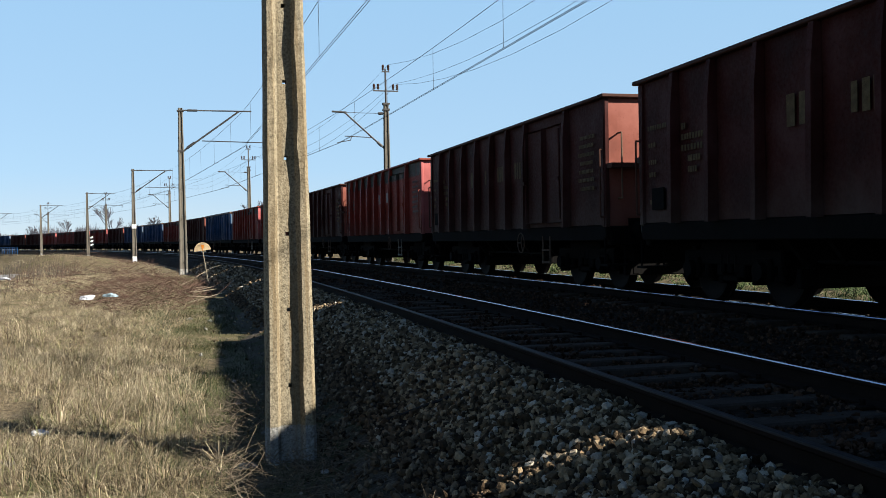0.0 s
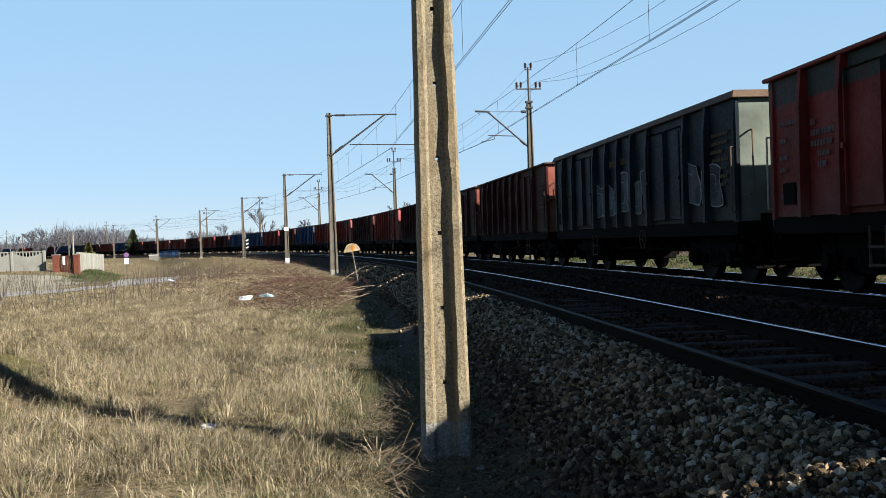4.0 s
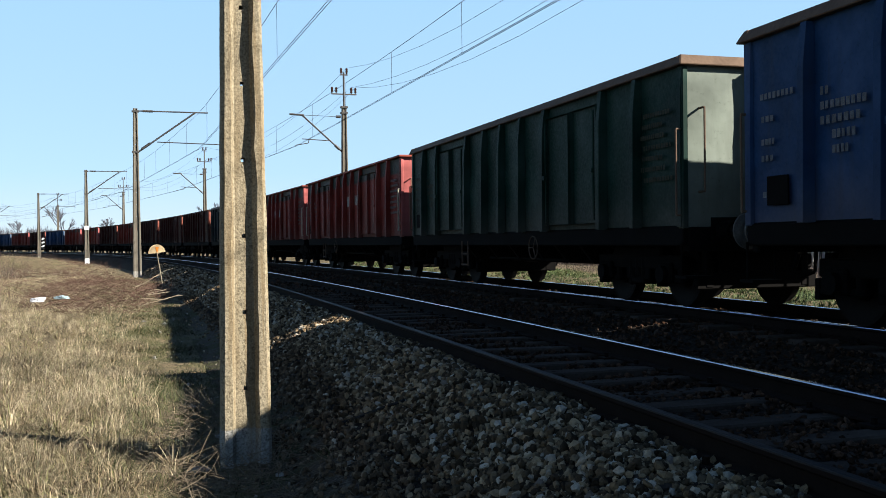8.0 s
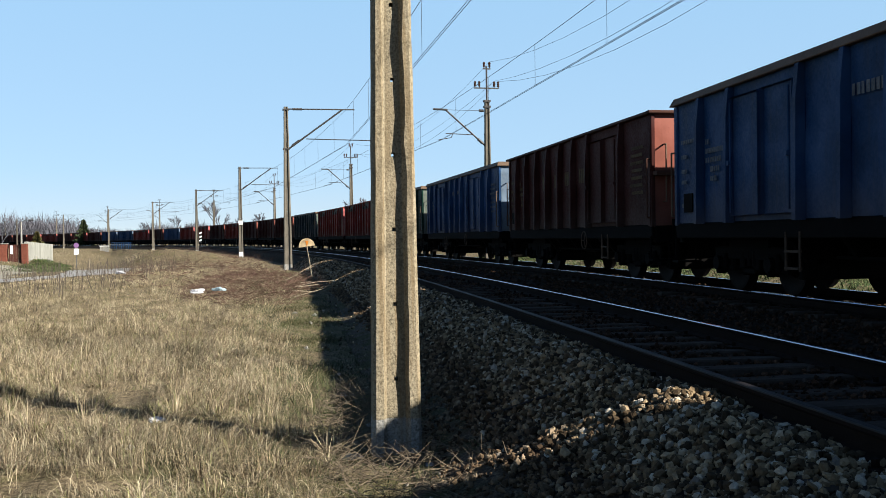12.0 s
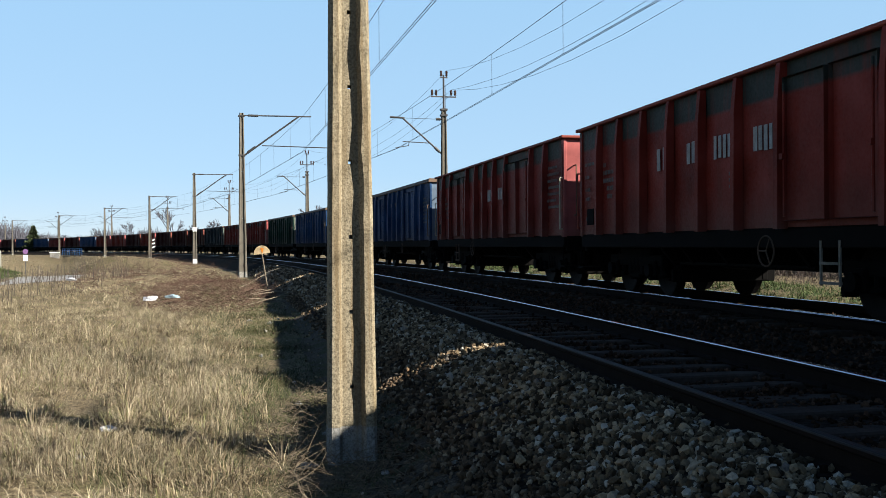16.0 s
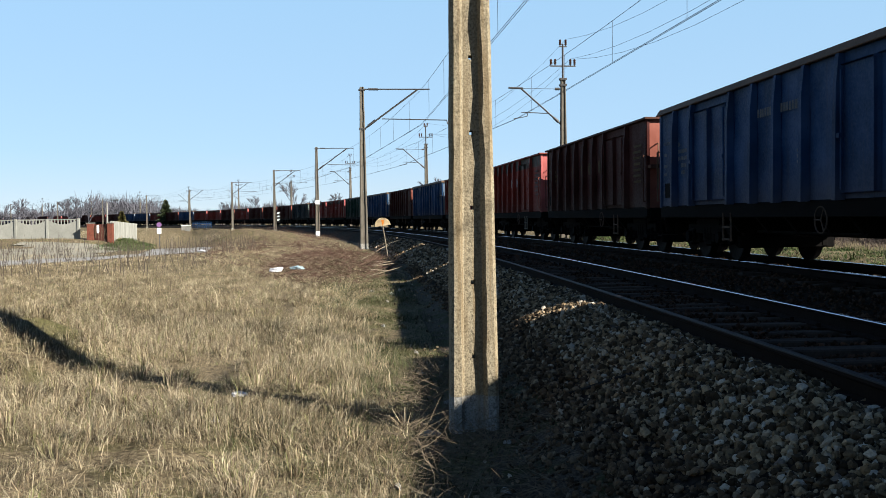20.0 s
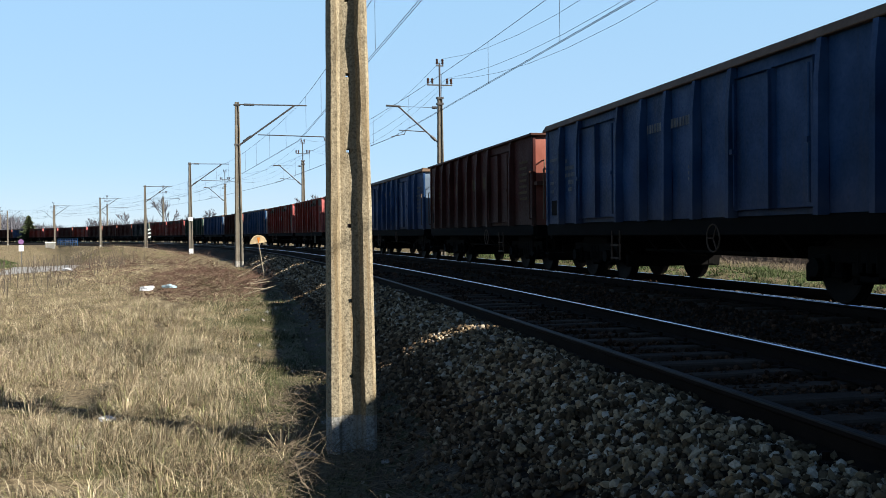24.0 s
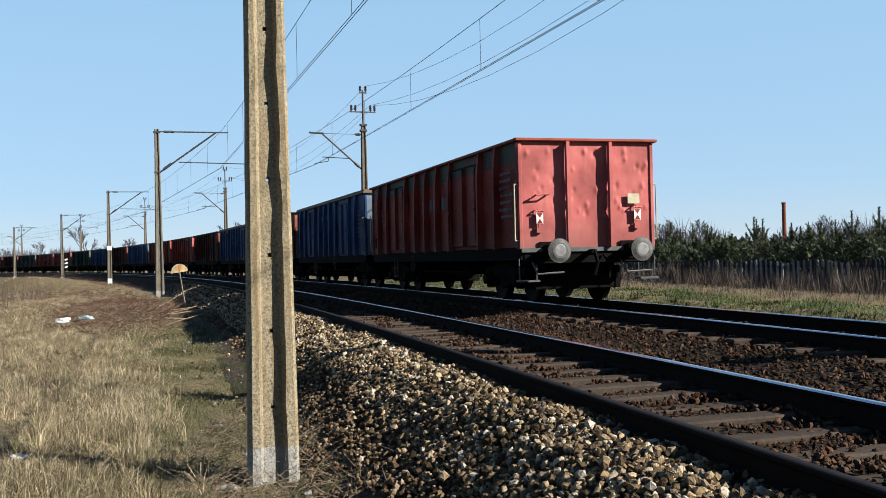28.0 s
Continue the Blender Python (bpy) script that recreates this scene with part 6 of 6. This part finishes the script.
def far_trees():
    forms = []
    for k, h in enumerate((9, 7.5, 11)):
        v, f = bare_tree(30 + k, h)
        top = empty("bare_tree")
        fast_mesh("crown", v, f, M["far_bark"], top)
        forms.append(tagged(top, "leafless grey-brown tree far behind the railway", "tree", "bare trees in the distance"))
    rng = random.Random(13)
    spots = [(-14, 185), (-19, 190), (-22, 182), (-9, 192), (-28, 215), (-34, 225), (-45, 240), (-52, 238), (6, 170), (-130, 290), (-118, 300), (-108, 305), (-140, 270), (-152, 262), (-98, 300), (-86, 310), (-76, 305),
             (69.7, 121.7), (73.3, 119.6), (88.4, 109.5), (-168, 240), (-180, 230), (-160, 250), (-66, 315), (-122, 262), (-116, 270)]
    for k in range(26):
        spots.append((-112 + 1.6 * k + rng.uniform(-2, 2), 205 + rng.uniform(-12, 40)))
    for k in range(34):
        spots.append((-215 + 6.2 * k + rng.uniform(-3, 3), 330 + rng.uniform(-25, 60) - 0.25 * k))
    for k, (x, y) in enumerate(spots):
        m = pose(x, y, ground_z(x, y), 0, 0, rng.uniform(0, 360)) @ Matrix.Scale(rng.uniform(0.7, 1.15) if k < 20 else rng.uniform(0.6, 0.95), 4)
        if k < 3:
            forms[k].matrix_world = m
        else:
            c = copy_thing(forms[k % 3], m)
            c.matrix_world = m
    # far woods: a deep belt of fine stems and twigs
    nr = np.random.default_rng(3)
    n = 170000
    x = nr.uniform(-420, 330, n)
    y = 430 + nr.uniform(0, 80, n) - 0.0006 * (x + 60) ** 2
    wood = np.array([0.6 + noise.noise((a * 0.02, 0, 4.0)) + 0.5 * noise.noise((a * 0.11, 3.0, 4.0)) for a in x]).clip(0.5, 1.4)
    h = 14.5 * wood * (0.75 + 0.35 * nr.random(n))
    up = nr.random(n) ** 0.8
    P = np.stack([x, y, -1.0 + up * h * 0.75], 1)
    v, f = blades(nr, P, 0.3 * h, np.full(n, 0.13), np.full(n, 0.8), 0.1, True)
    fast_mesh("far_woods", v, f, M["far_bark"], None, "leafless grey woods along the horizon", "woods", "stuff")


def conifer(x, y, H, r, mat, label, name):
    nr = np.random.default_rng(int(abs(x) * 10))
    top = empty(name, pose(x, y, ground_z(x, y)))
    bm = bmesh.new()
    tube(bm, (0, 0, -0.2), (0, 0, H * 0.9), H * 0.03, 7, 0.02)
    part("trunk", bm, M["bark"], top)
    n = 5200
    u = nr.random(n) ** 0.8
    a = nr.uniform(0, math.tau, n)
    lay = 0.75 + 0.25 * np.sin(u * 34)
    q = r * (1 - u) * lay * (0.35 + 0.65 * nr.random(n))
    P = np.stack([np.cos(a) * q, np.sin(a) * q, 0.06 * H + u * H * 0.92], 1)
    D = np.stack([np.cos(a), np.sin(a), -0.15 + 0.5 * u], 1) + nr.normal(0, 0.35, (n, 3))
    D *= (0.16 * r) / np.linalg.norm(D, axis=1)[:, None]
    W = np.cross(D, nr.normal(size=D.shape))
    W = W / np.linalg.norm(W, axis=1)[:, None] * 0.05 * r
    v = np.stack([P - W, P + W, P + D], 1).reshape(-1, 3)
    fast_mesh("crown", v, np.arange(len(v)).reshape(-1, 3), mat, top)
    tagged(top, label, "tree")


def concrete_fence():
    """Arched precast panels between slim posts, the gate and the return wall."""
    top = empty("concrete_fence")
    tagged(top, "grey precast concrete fence with arched pierced top panels", "fence")
    y = 50.2
    x = -27.5
    for k in range(9):
        z0 = ground_z(x - 1, y) - 0.1
        bm = bmesh.new()
        box(bm, x - 0.08, x + 0.08, y - 0.09, y + 0.09, z0 - 0.2, 1.2, bevel=0.01)
        part("post", bm, M["fence_grey"], top)
        if k < 8:
            # solid lower panel with a sagging top edge, pierced band above
            bm = bmesh.new()
            n = 12
            x1 = x - 2.07
            lo, hi = [], []
            for i in range(n + 1):
                u = i / n
                px = x - 0.08 + (x1 - x + 0.16) * u
                sag = 0.28 * 4 * u * (1 - u)
                lo.append((px, z0))
                hi.append((px, 1.1 - sag))
            f0 = [[bm.verts.new((px, y + d, z)) for px, z in row] for d in (-0.03, 0.03) for row in (lo, hi)]
            for a, b in ((f0[0], f0[1]), (f0[3], f0[2])):
                for i in range(n):
                    bm.faces.new((a[i], a[i + 1], b[i + 1], b[i]))
            for i in range(n):
                bm.faces.new((f0[1][i], f0[1][i + 1], f0[3][i + 1], f0[3][i]))
            part("panel", bm, M["fence_grey"], top)
            bm = bmesh.new()
            box(bm, x1 + 0.08, x - 0.08, y - 0.03, y + 0.03, 1.1, 1.17)
            part("top_rail", bm, M["fence_grey"], top)
            for i in range(1, 9):
                u = i / 9
                px = x - 0.08 + (x1 - x + 0.16) * u
                bm = bmesh.new()
                box(bm, px - 0.03, px + 0.03, y - 0.025, y + 0.025, 1.08 - 1.12 * u * (1 - u), 1.12)
                part("baluster", bm, M["fence_grey"], top)
        x -= 2.07
    # the slatted return wall
    top = empty("slat_wall")
    tagged(top, "pale grey upright concrete slat wall", "wall")
    for k in range(16):
        x, yy = -25.4 - 0.08 * k, 50.6 + 0.8 * k
        z0 = ground_z(x, yy)
        bm = bmesh.new()
        box(bm, x - 0.1, x + 0.1, yy - 0.2, yy + 0.2, z0 - 0.3, 1.0 - 0.015 * k, bevel=0.015)
        part("slat", bm, M["fence_grey"], top)
    # gate posts of brick and the brown gate leaf
    gate = empty("brick_gateway")
    tagged(gate, "red brick gate pier with a brown metal gate leaf", "gate")
    for x, w in ((-26.55, 0.42), (-25.25, 0.35)):
        z0 = ground_z(x, 49.6)
        bm = bmesh.new()
        box(bm, x - w / 2, x + w / 2, 49.4, 49.8, z0 - 0.3, 0.85, bevel=0.01)
        pier = part("pier", bm, M["brick"], gate)
        bm = bmesh.new()
        box(bm, x - w / 2 - 0.04, x + w / 2 + 0.04, 49.36, 49.84, 0.85, 0.9)
        part("cap", bm, M["concrete_pale"], pier)
    for k in range(9):
        x = -26.25 + 0.1 * k
        bm = bmesh.new()
        box(bm, x, x + 0.08, 49.6, 49.63, ground_z(x, 49.6), 0.8)
        part("gate_bar", bm, M["gate_brown"], gate)
    bm = bmesh.new()
    box(bm, -26.08, -25.94, 49.3, 49.36, 0.2, 0.75)
    part("white_plate", bm, M["white"], gate)


def lane():
    bm = bmesh.new()
    rows = []
    pts = [q for q in LANE_POINTS if q[1] < 52]
    for a, b in zip(pts, pts[1:]):
        d = Vector(b) - Vector(a)
        n = Vector((-d.y, d.x)).normalized()
        row = []
        wide = 1.0 + 1.3 * smooth(-20, -27, a[0])
        for w in (-1.8, -0.7, 0.7, 1.8):
            q = Vector(a) + n * w * wide
            row.append(bm.verts.new((q.x, q.y, ground_z(q.x, q.y) + 0.05)))
        rows.append(row)
    for a, b in zip(rows, rows[1:]):
        for k in range(3):
            bm.faces.new((a[k], a[k + 1], b[k + 1], b[k]))
    bmesh.ops.recalc_face_normals(bm, faces=bm.faces)
    tagged(part("road", bm, M["asphalt"], smooth_faces=True), "narrow worn grey lane that dips towards the railway", "road", kind="structure")


def yard():
    """Dusty pale ground between the lane and the concrete fence."""
    xs, ys = np.arange(-58, -20.9, 0.9), np.arange(16, 47.1, 0.9)
    verts, faces, index = [], [], {}

    def inside(x, y):
        d = min((x - q[0]) ** 2 + (y - q[1]) ** 2 for q in LANE_POINTS) ** 0.5
        near = min(LANE_POINTS, key=lambda q: (x - q[0]) ** 2 + (y - q[1]) ** 2)
        return y > near[1] - 1.5 and d < 13 + 3 * noise.noise((x * 0.2, y * 0.2, 8.0)) and x < -20.5 - 0.1 * (y - 16)

    for i, x in enumerate(xs[:-1]):
        for j, y in enumerate(ys[:-1]):
            if inside(x + 0.45, y + 0.45):
                face = []
                for k, m in ((i, j), (i + 1, j), (i + 1, j + 1), (i, j + 1)):
                    if (k, m) not in index:
                        index[k, m] = len(verts)
                        verts.append((xs[k], ys[m], ground_z(xs[k], ys[m]) + 0.03))
                    face.append(index[k, m])
                faces.append(face)
    ob = data_mesh("yard", verts, faces, M["dust"])
    tagged(ob, "pale dusty trodden ground with thin dry grass beside the lane", "ground", kind="structure")


def underpass():
    top = empty("blue_railing")
    tagged(top, "bright blue tubular railing over the underpass", "railing")
    ss = stations(184, 203, 2.4)
    for s in ss:
        bm = bmesh.new()
        p = on_track(s, -7.9)
        tube(bm, (p.x, p.y, -0.55), (p.x, p.y, 0.75), 0.05, 6)
        part("post", bm, M["rail_blue"], top)
    for z in (0.0, 0.36, 0.72):
        bm = bmesh.new()
        path_tube(bm, [on_track(s, -7.9, z) for s in ss], 0.045, 6)
        part("rail", bm, M["rail_blue"], top)
    wall = empty("headwall")
    tagged(wall, "white concrete headwall of the underpass", "retaining wall")
    bm = bmesh.new()
    p = on_track(204, -9.2)
    box(bm, p.x - 0.9, p.x + 0.9, p.y - 0.2, p.y + 0.2, -2.2, -0.1, bevel=0.03)
    part("face", bm, M["concrete_pale"], wall)
    bm = bmesh.new()
    box(bm, p.x - 1.0, p.x + 1.0, p.y - 0.25, p.y + 0.25, -0.1, 0.05, bevel=0.02)
    part("coping", bm, M["white"], wall)
    # road signs by the lane
    x, y = -25.4, 66.0
    z0 = ground_z(x, y)
    sign = empty("road_sign", pose(x, y, z0))
    tagged(sign, "round violet road sign over a white plate on a post", "road sign")
    bm = bmesh.new()
    tube(bm, (0, 0, -0.1), (0, 0, 0.85 - z0), 0.03, 8)
    part("post", bm, M["steel_grey"], sign)
    bm = bmesh.new()
    tube(bm, (0, -0.05, 0.65 - z0), (0, -0.03, 0.65 - z0), 0.21, 20)
    part("disc", bm, M["violet"], sign, "faded violet round plate")
    bm = bmesh.new()
    box(bm, -0.18, 0.18, -0.05, -0.03, -0.1 - z0, 0.38 - z0)
    part("plate", bm, M["white"], sign)
    post = empty("marker_post", pose(-24.6, 67, ground_z(-24.6, 67)))
    tagged(post, "plain grey wooden post beside the lane", "post")
    bm = bmesh.new()
    tube(bm, (0, 0, -0.1), (0, 0, 1.5), 0.07, 8, 0.06)
    part("shaft", bm, M["pale_wood"], post)


def street_lamps():
    for x, y, h in ((-27.6, 58.0, 2.9),):
        z0 = ground_z(x, y)
        top = empty("street_lamp", pose(x, y, z0))
        tagged(top, "slim pale concrete lamp post with a small head", "street lamp", "lamp posts by the plot")
        bm = bmesh.new()
        tube(bm, (0, 0, -0.2), (0, 0, h), 0.09, 8, 0.05)
        part("post", bm, M["concrete_pale"], top)
        bm = bmesh.new()
        path_tube(bm, [(0, 0, h - 0.05), (0.25, 0, h + 0.12), (0.6, 0, h + 0.15)], 0.025, 6)
        part("arm", bm, M["steel_grey"], top)
        bm = bmesh.new()
        box(bm, 0.5, 0.9, -0.09, 0.09, h + 0.1, h + 0.2, bevel=0.03)
        part("head", bm, M["steel_grey"], top)


def shed():
    top = empty("white_house", pose(-47.5, 66, ground_z(-47.5, 66)))
    tagged(top, "white plastered house with a dark roof behind the fence", "house")
    bm = bmesh.new()
    box(bm, -4, 4, -4, 4, -0.3, 3.6)
    part("wall", bm, M["plaster"], top)
    bm = bmesh.new()
    vs = [bm.verts.new(q) for q in ((-4.4, -4.4, 3.6), (4.4, -4.4, 3.6), (4.4, 4.4, 3.6), (-4.4, 4.4, 3.6), (0, -4.4, 5.6), (0, 4.4, 5.6))]
    for f in ((0, 1, 4), (1, 2, 5, 4), (2, 3, 5), (3, 0, 4, 5), (0, 3, 2, 1)):
        bm.faces.new([vs[i] for i in f])
    part("roof", bm, M["tar"], top)
    for x in (-1.8, 1.8):
        bm = bmesh.new()
        box(bm, x - 0.5, x + 0.5, -4.03, -3.99, 1.2, 2.5)
        part("window", bm, M["black_paint"], top)


def chimney():
    top = empty("chimney", pose(84.2, 112.6, -0.5))
    tagged(top, "tall thin red-brown brick chimney far behind the pines", "chimney")
    bm = bmesh.new()
    tube(bm, (0, 0, -0.3), (0, 0, 8.5), 0.36, 14, 0.29)
    part("shaft", bm, M["brick"], top)
    bm = bmesh.new()
    tube(bm, (0, 0, 8.5), (0, 0, 8.8), 0.34, 14)
    part("cap", bm, M["brick"], top)


chimney()
track_sign()
brush()
litter()
plates_on_masts()
pines()
picket_fence()
far_trees()
conifer(-60.7, 247, 7.2, 3.4, M["needles"], "dark green fir standing beyond the railway", "fir_tree")
conifer(-29.9, 72, 2.5, 1.2, M["olive_leaves"], "olive-green thuja bush behind the slat wall", "thuja")
conifer(-58, 84, 5.0, 2.2, M["needles"], "dark conifer behind the concrete fence", "fir_tree")
conifer(-63, 88, 4.5, 2.4, M["needles"], "dark conifer behind the concrete fence", "fir_tree")
concrete_fence()
lane()
yard()
underpass()
street_lamps()
shed()

def motions():
    for n, (w, mid, half) in enumerate(wagons):
        rows = []
        for k in range(29):
            s = mid + gone(k)
            a, b = on_track(s - half), on_track(s + half)
            c, d = (a + b) / 2, b - a
            rows.append((k, pose(c.x, c.y, 0, 0, 0, math.degrees(math.atan2(-d.x, d.y)))))
        walk(w, rows)
        if n < 18:
            # the wheels roll as far as the wagon goes
            turns = [(k / 16, -math.degrees(gone(k / 16) / 0.46)) for k in range(449)]
            for truck in w.children:
                for wheels in truck.children:
                    if wheels.name.startswith("wheelset"):
                        p = wheels.location.copy()
                        walk(wheels, [(t, pose(p.x, p.y, p.z, a, 0, 0)) for t, a in turns])


motions()
